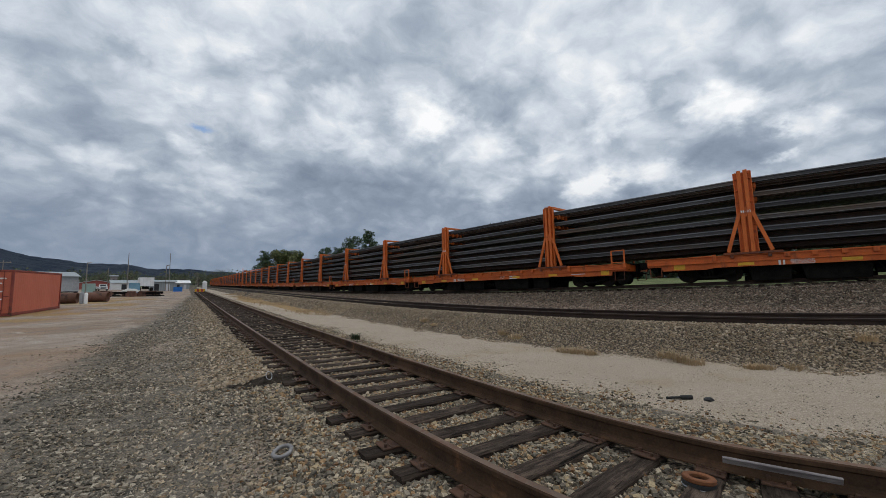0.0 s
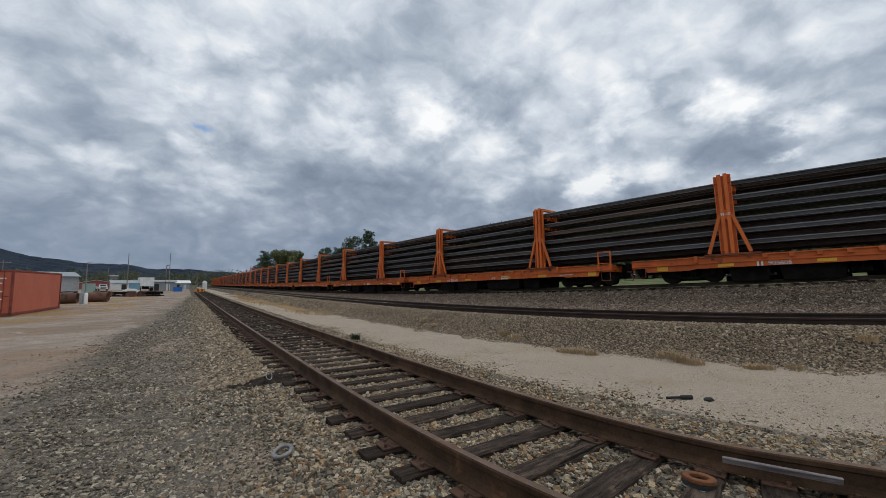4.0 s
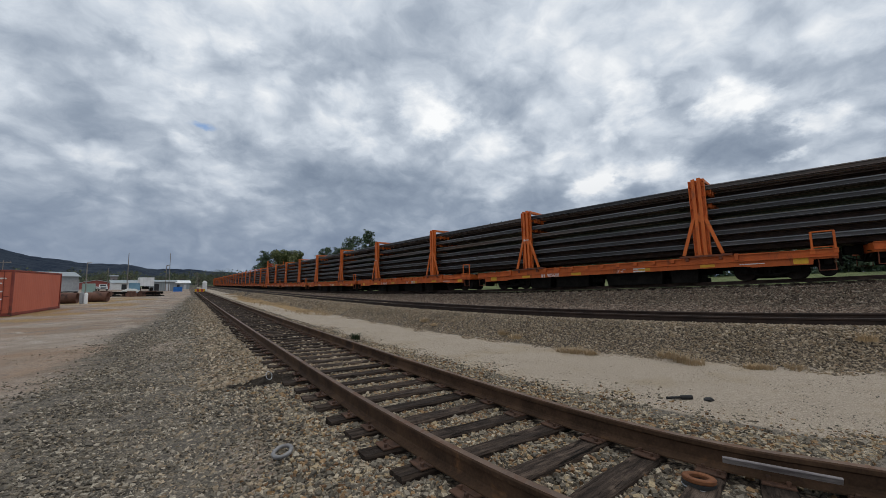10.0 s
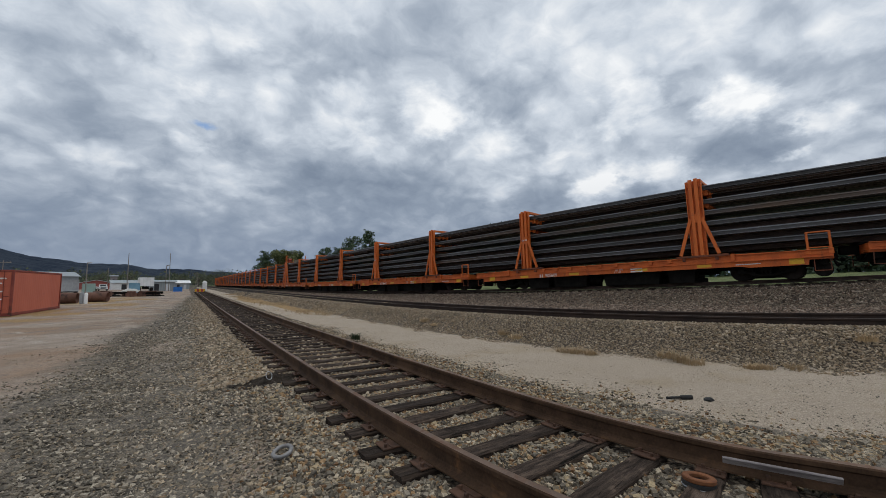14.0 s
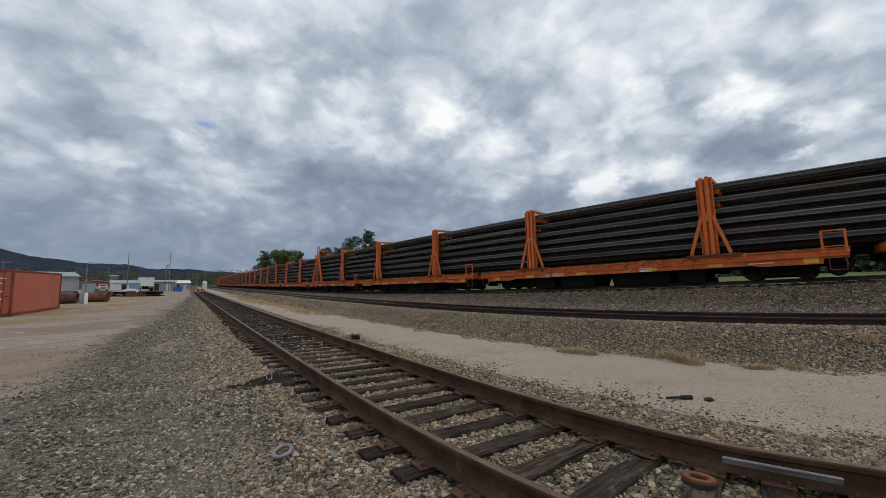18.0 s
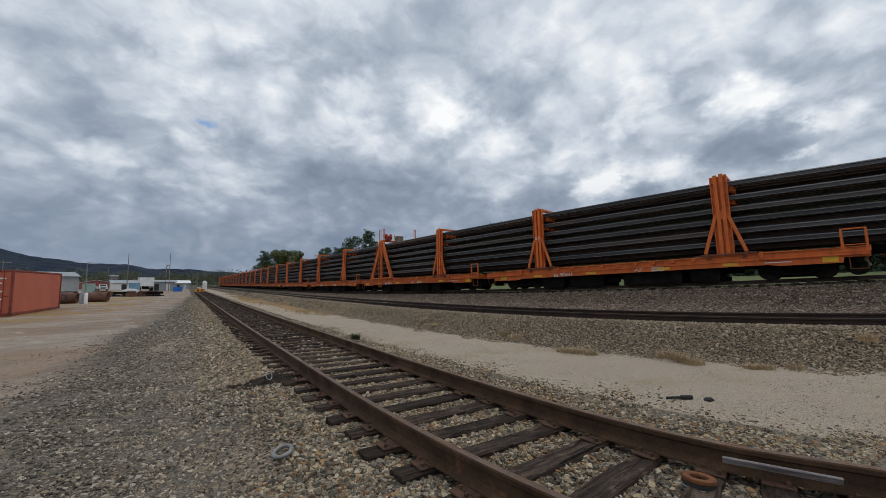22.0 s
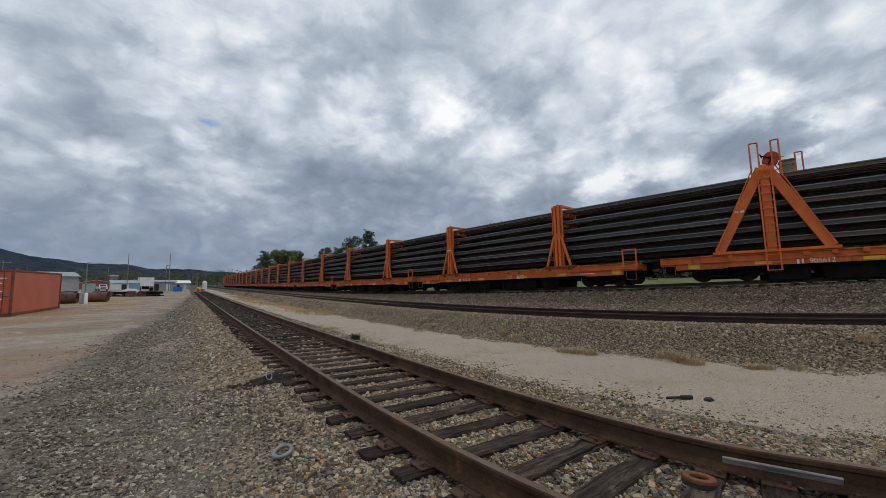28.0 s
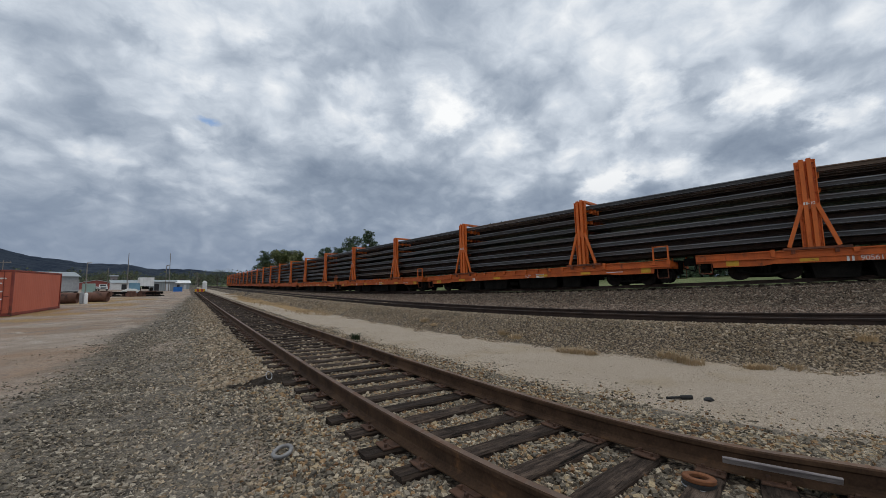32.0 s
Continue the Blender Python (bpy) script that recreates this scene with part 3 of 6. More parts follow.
def text_mesh(words, size, m, material, name, parent, extrude=0.002):
    """Lettering in the built-in font, as a mesh."""
    cu = bpy.data.curves.new(name, "FONT")
    cu.body, cu.size, cu.extrude, cu.align_x, cu.align_y = words, size, extrude, "CENTER", "CENTER"
    ob = bpy.data.objects.new(name, cu)
    scene.collection.objects.link(ob)
    bpy.context.view_layer.update()
    me = bpy.data.meshes.new_from_object(ob)
    bpy.data.objects.remove(ob)
    me.materials.clear()
    me.materials.append(material)
    o = new(name, me)
    o.parent = parent
    o.matrix_basis = m
    return o


# half of a flat-bottomed rail's section, from the foot up (width, height)
SECTION = [(0.070, 0.0), (0.070, 0.012), (0.020, 0.028), (0.010, 0.045), (0.010, 0.125), (0.034, 0.140), (0.0365, 0.170), (0.028, 0.18)]
OUTLINE = [(-w, h) for w, h in SECTION] + [(w, h) for w, h in reversed(SECTION)]


def sweep_rail(name, line, offset, s0, s1, parent, label, top=RAIL_TOP, side=OLD_RAIL):
    """A rail laid along a track's line."""
    steps, s = [], s0
    while s < s1:
        steps.append(s)
        s += 0.2 if abs(s) < 12 else 1.0 if s < 60 else 5.0
    steps.append(s1)
    verts, faces, mats = [], [], []
    k = len(OUTLINE)
    for s in steps:
        p, h = line.at(s), line.heading(s)
        for w, z in OUTLINE:
            verts.append((p.x + (offset + w) * math.cos(h), p.y + (offset + w) * math.sin(h), p.z + z))
    for i in range(len(steps) - 1):
        for j in range(k):
            a, b = i * k + j, i * k + (j + 1) % k
            faces.append((a, b, b + k, a + k))
            mats.append(1 if j == 7 else 0)
    faces += [tuple(range(k - 1, -1, -1)), tuple(range((len(steps) - 1) * k, len(steps) * k))]
    mats += [0, 0]
    me = bpy.data.meshes.new(name)
    me.from_pydata(verts, [], faces)
    me.materials.append(side)
    me.materials.append(top)
    me.polygons.foreach_set("material_index", mats)
    ob = new(name, me)
    ob.parent = parent
    return tagged(ob, label)


def tie_mesh(bm, x0, x1, w, h, rng):
    """A weathered sleeper: split, sagging edges."""
    n = 7
    rows = []
    for i in range(n):
        x = x0 + (x1 - x0) * i / (n - 1)
        j = [rng.uniform(-0.010, 0.010) for _ in range(6)]
        rows.append([bm.verts.new(v) for v in ((x, -w / 2 + j[0], -h), (x, -w / 2 + j[1], -0.018 + j[2] * 0.5), (x, -w / 2 + 0.022 + j[1], j[3] * 0.6), (x, 0.01 * j[5] / 0.007, -0.004 + j[4] * 0.7), (x, w / 2 - 0.022 + j[0], j[5] * 0.6), (x, w / 2 + j[2], -0.018 + j[4] * 0.5), (x, w / 2 + j[3], -h))])
    for a, b in zip(rows, rows[1:]):
        for i in range(7):
            bm.faces.new((a[i], a[(i + 1) % 7], b[(i + 1) % 7], b[i]))
    bm.faces.new(rows[0])
    bm.faces.new(rows[-1][::-1])
    bmesh.ops.recalc_face_normals(bm, faces=bm.faces)
    return bm


def plate_mesh(bm):
    """A tie plate with ribs and spike heads."""
    box(bm, -0.16, 0.16, -0.095, 0.095, 0.0, 0.016, 0.004)
    box(bm, -0.088, -0.072, -0.095, 0.095, 0.014, 0.026, 0.003)
    box(bm, 0.072, 0.088, -0.095, 0.095, 0.014, 0.026, 0.003)
    for x, y in ((-0.084, 0.05), (0.084, -0.05), (-0.125, -0.055), (0.125, 0.055)):
        box(bm, x - 0.013, x + 0.013, y - 0.013, y + 0.013, 0.012, 0.045, 0.004)
    return bm


TIES = {}


def lay_track(name, label, line, s0, s1, tie_from, tie_to, tie_step, tie_span, plates_to, rail_label, steel=OLD_RAIL):
    track = tagged(empty(name), label, "railway track", kind="structure")
    for o in (-0.755, 0.755):
        sweep_rail("rail", line, o, s0, s1, track, rail_label, RAIL_TOP if steel is OLD_RAIL else steel, steel)
    rng = random.Random(7)
    kinds = []
    for k in range(6):
        bm = bmesh.new()
        tie_mesh(bm, tie_span[0], tie_span[1], 0.205, 0.17, rng)
        me = bpy.data.meshes.new("tie")
        bm.to_mesh(me)
        bm.free()
        me.materials.append(TIMBER)
        kinds.append(me)
    bm = plate_mesh(bmesh.new())
    plate = bpy.data.meshes.new("tie_plate")
    bm.to_mesh(plate)
    bm.free()
    plate.materials.append(PLATE_RUST)
    s, laid = tie_from, 0
    while s < tie_to:
        TIES.setdefault(name, []).append(s)
        p, h = line.at(s), line.heading(s)
        tie = new("tie", rng.choice(kinds))
        tie.parent = track
        tie.matrix_basis = Matrix.Translation((p.x, p.y, p.z - 0.012 + rng.uniform(-0.008, 0.004))) @ pose(rng.uniform(-0.08, 0.08) * 0, 0, 0, 0, 0, math.degrees(h) - 1.6 + rng.uniform(-1.6, 1.6)) @ Matrix.Translation((rng.uniform(-0.07, 0.05), 0, 0))
        if s < plates_to:
            for o in (-0.755, 0.755):
                pl = new("tie_plate", plate)
                pl.parent = tie
                pl.matrix_basis = Matrix.Translation((o, 0, 0.001))
        laid += 1
        s = tie_from + laid * tie_step + rng.uniform(-0.018, 0.018)
    return track


lay_track("siding_track", "rusty siding track on weathered timber ties, nearest the lot", siding, -8.0, SIDING_END, -0.18, SIDING_END, 0.497, (-1.08, 1.22), 22.0, "rust-brown steel rail with a worn head")
lay_track("loop_track", "rusty middle track half buried in ballast", loop, -20.0, 330.0, 0.5, 60.0, 0.56, (-1.15, 1.15), 14.0, "dark brown steel rail with a worn head", DARK_RAIL)
lay_track("main_track", "main line track on a raised ballast bank", main, -60.0, 515.0, -3.0, 70.0, 0.56, (-1.2, 1.2), 0.0, "dark steel rail under the train", DARK_RAIL)
# ---------- the rail train ----------
PITCH_M = 9.70          # rack to rack
FIRST = 8.05            # place of rack 0 at the start
CAR_OF = [(-5, 602), (-3, 603), (-1, 604)]
DECK_Z = 1.30 + RAIL_H  # car floor over the sleepers' tops
TIERS = (4.96, 4.27, 3.72, 3.185, 2.65, 2.11)   # heights of the rails' tops
HALF = PITCH_M / 2


def gone(t):
    """How far the train has run at t seconds."""
    at, run = (0, 3, 6, 9, 13, 17, 20, 22, 25, 28, 30, 32), (0, 13.95, 28.12, 42.1, 61.2, 81.0, 95.86, 105.92, 121.0, 136.4, 146.9, 157.3)
    k = min(max(i for i in range(12) if at[i] <= t), 10)

    def pace(i):
        a, b = max(i - 1, 0), min(i + 1, 11)
        return (run[b] - run[a]) / (at[b] - at[a])

    w = at[k + 1] - at[k]
    u = (t - at[k]) / w
    return ((1 + 2 * u) * (1 - u) ** 2 * run[k] + u * (1 - u) ** 2 * w * pace(k) + u * u * (3 - 2 * u) * run[k + 1] + u * u * (u - 1) * w * pace(k + 1))


def regular_rack(car, y, marked, fine=True):
    """A post on each side, tied by beams under every tier."""
    for side in (-1, 1):
        x = side * 1.5
        i = -side

        def plate(bm, a, b, y0, y1, z0, z1, bevel=0.0):
            """A plate from a to b metres inwards of the post's face."""
            return box(bm, min(x + i * a, x + i * b), max(x + i * a, x + i * b), y + y0, y + y1, DECK_Z + z0, DECK_Z + z1, bevel)

        bm = bmesh.new()
        plate(bm, 0.06, 0.09, -0.34, 0.34, 0.0, 3.74)
        post = part("post", bm, ORANGE, car, "orange steel rack post")
        for o in (-1, 1):
            bm = bmesh.new()
            plate(bm, -0.03, 0.13, min(o * 0.31, o * 0.345), max(o * 0.31, o * 0.345), 0.0, 3.76 if o < 0 else 3.72, 0.004)
            part("flange", bm, ORANGE, post)
            for k in range(7 if fine else 0):
                z = 0.16 + k * 0.54
                bm = bmesh.new()
                plate(bm, -0.02, 0.06, min(o * 0.20, o * 0.31), max(o * 0.20, o * 0.31), z, z + 0.03)
                part("stiffener", bm, ORANGE, post)
        for o in (-0.122, 0.122):
            bm = bmesh.new()
            plate(bm, -0.10, 0.06, o - 0.078, o + 0.078, -0.02, 3.82 if o < 0 else 3.79, 0.012)
            part("tube", bm, ORANGE, post)
        bm = bmesh.new()
        plate(bm, -0.075, -0.015, -0.045, 0.045, 1.62, 2.06, 0.004)
        part("gusset", bm, ORANGE, post)
        for o in (-1, 1):
            bm = bmesh.new()
            bar(bm, (x - i * 0.05, y + o * 0.24, DECK_Z + 1.82), (x - i * 0.05, y + o * 0.80, DECK_Z + 0.02), 0.09, 0.15, 0.01)
            part("brace", bm, ORANGE, post)
        bm = bmesh.new()
        box(bm, min(x + i * 0.25, x - i * 0.12), max(x + i * 0.25, x - i * 0.12), y - 1.15, y + 1.0, DECK_Z - 0.10, DECK_Z + 0.0, 0.01)
        box(bm, min(x + i * 0.05, x - i * 0.10), max(x + i * 0.05, x - i * 0.10), y - 0.75, y - 0.62, DECK_Z - 0.26, DECK_Z - 0.10, 0.006)
        box(bm, min(x + i * 0.05, x - i * 0.10), max(x + i * 0.05, x - i * 0.10), y + 0.62, y + 0.75, DECK_Z - 0.26, DECK_Z - 0.10, 0.006)
        part("base_beam", bm, DARK_ORANGE, car, "dark stained base beam")
        if side < 0 and marked:
            for u in (-0.165, -0.085):
                bm = bmesh.new()
                box(bm, u - 0.026, u + 0.026, -0.062, 0.062, 0, 0.004)
                o = part("stencil", bm, WHITE_INK, post, "white stencilled rack mark")
                o.matrix_basis = pose(x - 0.103, y, DECK_Z + 1.86, 90, 0, -90)
            for word, u in (("-", -0.018), ("1", 0.058), ("0", 0.14)):
                text_mesh(word, 0.19, pose(x - 0.105, y - u, DECK_Z + 1.86, 90, 0, -90), WHITE_INK, "figure", post)
    bm = bmesh.new()
    box(bm, -1.46, 1.46, y - 0.32, y - 0.14, DECK_Z + 3.64, DECK_Z + 3.79, 0.01)
    part("top_beam", bm, ORANGE, car)
    for tier, high in ((0, 0.30), (1, 0.16)):
        z = TIERS[tier] - 0.235
        bm = bmesh.new()
        box(bm, -1.2, 1.2, y - 0.30, y - 0.12, z - 0.12, z - 0.005, 0.01)
        beam = part("roller_beam", bm, ORANGE, car)
        for k in range(6 if fine else 0):
            u = -0.95 + k * 0.43
            bm = bmesh.new()
            box(bm, u - 0.05, u + 0.05, y - 0.50, y - 0.31, z - 0.12 - high * 0.4, z + 0.10, 0.02)
            part("peg", bm, ORANGE, beam)
    for z in TIERS[1:]:
        bm = bmesh.new()
        box(bm, -1.15, 1.15, y - 0.22, y + 0.0, z - 0.235 - 0.14, z - 0.24, 0.01)
        part("tier_beam", bm, DARK_ORANGE, car)


def tiedown_rack(car, y):
    """The tall A-frame with a ladder, a winch reel and guard hoops."""
    for side in (-1, 1):
        x = side * 1.5
        i = -side
        bm = bmesh.new()
        for o in (-1, 1):
            bar(bm, (x, y + o * 0.10, DECK_Z + 3.74), (x, y + o * 1.93, DECK_Z + 0.03), 0.16, 0.40, 0.012)
        frame_ob = part("a_frame", bm, ORANGE, car, "tall orange tie-down frame")
        bm = bmesh.new()
        box(bm, x - 0.07, x + 0.07, y - 0.17, y + 0.17, DECK_Z, DECK_Z + 3.86, 0.012)
        part("post", bm, ORANGE, frame_ob)
        bm = bmesh.new()
        box(bm, min(x + i * 0.2, x - i * 0.14), max(x + i * 0.2, x - i * 0.14), y - 2.2, y + 2.2, DECK_Z - 0.08, DECK_Z + 0.05, 0.01)
        part("base_beam", bm, ORANGE, frame_ob)
        bm = bmesh.new()
        fx = x - i * 0.17
        for o in (-0.24, 0.24):
            bar(bm, (fx, y + o, DECK_Z - 0.90), (fx, y + o, DECK_Z + 3.70), 0.04, 0.06)
        for k in range(14):
            z = DECK_Z - 0.88 + k * 0.345
            bar(bm, (fx, y - 0.24, z), (fx, y + 0.24, z), 0.045, 0.035)
        part("ladder", bm, ORANGE, frame_ob, "orange steel ladder")
        for o in (-1, 1):
            bm = bmesh.new()
            n = Vector((0, o * 0.11, 0.05))
            a, b = Vector((fx, y + o * 0.30, DECK_Z + 3.70)), Vector((fx, y + o * 1.9, DECK_Z + 0.10))
            tube(bm, a + n, b + n, 0.024, 8)
            for k in (0.05, 0.35, 0.65, 0.95):
                q = a.lerp(b, k)
                tube(bm, q + n, q + n * 0.1, 0.018, 6)
            part("handrail", bm, ORANGE, frame_ob)
            if side > 0 and o > 0:
                continue
            bm = bmesh.new()
            u0, u1 = (0.13, 0.43) if o > 0 else (-0.34, -0.61) if side < 0 else (-1.49, -1.76)
            for u in (u0, u1):
                tube(bm, (x, y + u, DECK_Z + (3.3 if u > -1 else 1.6)), (x, y + u, DECK_Z + 4.97), 0.034, 8)
            tube(bm, (x, y + u0, DECK_Z + 4.97), (x, y + u1, DECK_Z + 4.97), 0.034, 8)
            part("guard_hoop", bm, ORANGE, frame_ob)
        bm = bmesh.new()
        for u in (-0.16, -0.08, 0.05, 0.13):
            box(bm, u - 0.03, u + 0.03, -0.05, 0.05, 0, 0.004)
        if side < 0:
            o = part("stencil", bm, WHITE_INK, frame_ob, "white stencilled rack mark")
            o.matrix_basis = pose(x - 0.088, y + 1.02, DECK_Z + 1.86, 90, 0, -90)
        else:
            bm.free()
    bm = bmesh.new()
    box(bm, -1.5, 1.5, y - 0.13, y + 0.13, DECK_Z + 3.74, DECK_Z + 3.92, 0.01)
    part("top_beam", bm, ORANGE, car)
    bm = bmesh.new()
    w, z = y - 0.34, DECK_Z + 4.23
    tube(bm, (-1.22, w, z), (-1.12, w, z), 0.30, 28)
    tube(bm, (-1.12, w, z), (-0.7, w, z), 0.17, 20)
    tube(bm, (-0.7, w, z), (-0.6, w, z), 0.30, 28)
    box(bm, -1.2, -0.62, w - 0.09, w + 0.09, DECK_Z + 3.9, z - 0.1, 0.01)
    reel = part("winch_reel", bm, REEL_RED, car, "red winch reel on the tie-down frame")
    bm = bmesh.new()
    tube(bm, (-1.28, w, z), (-1.22, w, z), 0.08, 12)
    bar(bm, (-1.26, w + 0.02, z - 0.03), (-1.26, w + 0.36, z + 0.15), 0.03, 0.05)
    bar(bm, (-1.26, w + 0.33, z + 0.04), (-1.26, w + 0.40, z + 0.24), 0.03, 0.05)
    bar(bm, (-1.26, w - 0.02, z + 0.02), (-1.26, w + 0.12, z - 0.26), 0.03, 0.06)
    part("ratchet", bm, UNDER, reel, "dark ratchet lever")
    bm = bmesh.new()
    box(bm, -0.35, 0.35, y - 1.24, y - 0.74, DECK_Z + 3.485, DECK_Z + 4.20, 0.02)
    box(bm, -0.40, 0.40, y - 1.28, y - 0.70, DECK_Z + 4.20, DECK_Z + 4.26, 0.01)
    box(bm, -0.38, 0.38, y - 1.26, y - 0.72, DECK_Z + 4.0, DECK_Z + 4.04, 0.006)
    winch = part("winch_box", bm, CRATE, car, "weathered tan winch housing resting on the rails")
    bm = bmesh.new()
    bar(bm, (-0.42, y - 0.74, DECK_Z + 3.9), (-0.42, y - 0.74, DECK_Z + 4.42), 0.05, 0.05)
    bar(bm, (-0.42, y - 0.74, DECK_Z + 4.4), (-0.42, y - 0.86, DECK_Z + 4.4), 0.05, 0.05)
    part("bracket", bm, YELLOW, winch, "yellow bracket")
    for z in TIERS[1:]:
        bm = bmesh.new()
        box(bm, -1.15, 1.15, y - 0.11, y + 0.11, z - 0.235 - 0.14, z - 0.24, 0.01)
        part("tier_beam", bm, DARK_ORANGE, car)


def wheelset(parent, y):
    bm = bmesh.new()
    for s in (-1, 1):
        x = s * 0.755
        tube(bm, (x - 0.065, 0, 0), (x + 0.065, 0, 0), 0.42, 28)
        tube(bm, (x - s * 0.065, 0, 0), (x - s * 0.095, 0, 0), 0.445, 28)
        tube(bm, (x + s * 0.065, 0, 0), (x + s * 0.11, 0, 0), 0.12, 12)
    tube(bm, (-0.72, 0, 0), (0.72, 0, 0), 0.08, 10)
    o = part("wheelset", bm, WHEEL, parent, "dark steel wheels on their axle")
    o.location = (0, y, 0.42 + RAIL_H)
    return o


def flat_car(second, fine=True):
    """One flat car, at the middle between its two racks; +y is the end that trails."""
    car = empty("rail_car")
    top = DECK_Z - 0.10
    bm = bmesh.new()
    box(bm, -1.42, 1.42, -9.5, 9.05, top - 0.10, top - 0.04, 0.01)
    part("deck", bm, DARK_ORANGE, car, "grimy steel deck")
    for side in (-1, 1):
        x = side * 1.46
        # fishbelly sill between the bolsters
        bm = bmesh.new()
        out = []
        for y, lo in ((-9.55, 0.41), (-8.80, 0.41), (-8.77, 0.62), (-6.8, 0.62), (-6.4, 0.55), (6.2, 0.55), (6.6, 0.62), (8.42, 0.62), (8.45, 0.41), (9.1, 0.41)):
            out.append((y, top - lo))
        up = [(9.1, top - 0.03), (6.15, top + 0.04), (6.12, top - 0.02), (-6.27, top - 0.02), (-6.3, top + 0.04), (-9.55, top - 0.03)]
        loop_pts = out + up
        a = [bm.verts.new((x - 0.04, y, z)) for y, z in loop_pts]
        b = [bm.verts.new((x + 0.04, y, z)) for y, z in loop_pts]
        bm.faces.new(a)
        bm.faces.new(b[::-1])
        for k in range(len(a)):
            bm.faces.new((a[k], b[k], b[(k + 1) % len(a)], a[(k + 1) % len(a)]))
        bmesh.ops.recalc_face_normals(bm, faces=bm.faces)
        box(bm, min(x + side * 0.04, x + side * 0.10), max(x + side * 0.04, x + side * 0.10), -6.1, 6.1, top - 0.05, top + 0.005, 0.004)
        box(bm, min(x + side * 0.04, x + side * 0.085), max(x + side * 0.04, x + side * 0.085), -6.6, 6.6, top - 0.33, top - 0.29, 0.004)
        for s, end in ((-1, 9.55), (1, 9.1)):
            box(bm, min(x + side * 0.04, x + side * 0.10), max(x + side * 0.04, x + side * 0.10), min(s * 6.2, s * end), max(s * 6.2, s * end), top - 0.03, top + 0.0, 0.004)
            box(bm, min(x + side * 0.04, x + side * 0.13), max(x + side * 0.04, x + side * 0.13), min(s * 6.2, s * end), max(s * 6.2, s * end), top - 0.33, top - 0.29, 0.003)
            box(bm, min(x + side * 0.04, x + side * 0.16), max(x + side * 0.04, x + side * 0.16), min(s * 6.15, s * 6.3), max(s * 6.15, s * 6.3), top - 0.27, top + 0.06, 0.008)
            box(bm, min(x + side * 0.04, x + side * 0.06), max(x + side * 0.04, x + side * 0.06), min(s * (end - 0.9), s * (end - 0.25)), max(s * (end - 0.9), s * (end - 0.25)), top - 0.22, top - 0.10, 0.006)
        sill = part("side_sill", bm, SILL_ORANGE, car, "orange side sill, scuffed and stained")
        for k in range(9 if fine else 0):
            y = -3.6 + k * 0.9
            bm = bmesh.new()
            box(bm, min(x + side * 0.04, x + side * 0.15), max(x + side * 0.04, x + side * 0.15), y - 0.09, y + 0.09, top - 0.20, top - 0.03, 0.008)
            part("stake_pocket", bm, SILL_ORANGE, sill)
        for y in (-8.4, -5.05, -2.2, 1.6, 5.05, 7.68) if fine else ():
            bm = bmesh.new()
            z = top - 0.57 if abs(y) > 7 else top - 0.50
            hgt = 0.24 if abs(y) > 7 else 0.13
            box(bm, min(x + side * 0.03, x + side * 0.046), max(x + side * 0.03, x + side * 0.046), y - (0.24 if abs(y) > 7 else 0.3), y + (0.24 if abs(y) > 7 else 0.3), z, z + hgt)
            part("reflector", bm, YELLOW, sill, "yellow reflective strip")
        if side < 0 and fine:
            bm = bmesh.new()
            for u, w in ((-0.09, 0.08), (0.06, 0.07)):
                box(bm, u - w / 2, u + w / 2, -0.10, 0.10, 0, 0.004)
            o = part("stencil", bm, WHITE_INK, sill, "white stencilled road initials")
            o.matrix_basis = pose(x - 0.042, 3.78, top - 0.45, 90, 0, -90)
            for k, letter in enumerate("LD LMT"):
                if letter != " ":
                    text_mesh(letter, 0.12, pose(x - 0.044, -0.8600000000000001 - k * 0.075, top - 0.37, 90, 0, -90), WHITE_INK, "letter", sill)
            for k, letter in enumerate("LT WT"):
                if letter != " ":
                    text_mesh(letter, 0.12, pose(x - 0.044, -0.81 - k * 0.075, top - 0.49, 90, 0, -90), WHITE_INK, "letter", sill)
            bm = bmesh.new()
            for v in (-0.07, 0.07):
                box(bm, -0.30, 0.30, v - 0.04, v + 0.04, 0, 0.004)
            o = part("stencil", bm, WHITE_INK, sill, "illegible white stencil lines")
            o.matrix_basis = pose(x - 0.042, -1.95, top - 0.43, 90, 0, -90)
            bm = bmesh.new()
            box(bm, -0.45, 0.45, -0.02, 0.02, 0, 0.004)
            o = part("stencil", bm, WHITE_INK, sill, "illegible white stencil lines")
            o.matrix_basis = pose(x - 0.042, -6.75, top - 0.46, 90, 0, -90)
        for s, y in ((-1, -9.45), (1, 8.98)):
            bm = bmesh.new()
            for u in (0, -s * 0.5):
                bar(bm, (x, y + u, top - 0.38), (x, y + u, top - 0.88), 0.05, 0.03)
            bar(bm, (x, y + s * 0.015, top - 0.88), (x, y - s * 0.515, top - 0.88), 0.05, 0.03)
            part("sill_step", bm, DARK_ORANGE, car, "grimy orange stirrup step")
        bm = bmesh.new()
        for u in (-9.5, -8.8):
            tube(bm, (x, u, top - 0.1), (x, u, top + 0.72), 0.045, 8)
            box(bm, x - 0.07, x + 0.07, u - 0.08, u + 0.08, top - 0.2, top + 0.02, 0.01)
        tube(bm, (x, -9.53, top + 0.72), (x, -8.77, top + 0.72), 0.03, 8)
        tube(bm, (x, -9.5, top + 0.08), (x, -8.8, top + 0.08), 0.02, 8)
        part("grab_frame", bm, ORANGE, car, "orange grab frame")
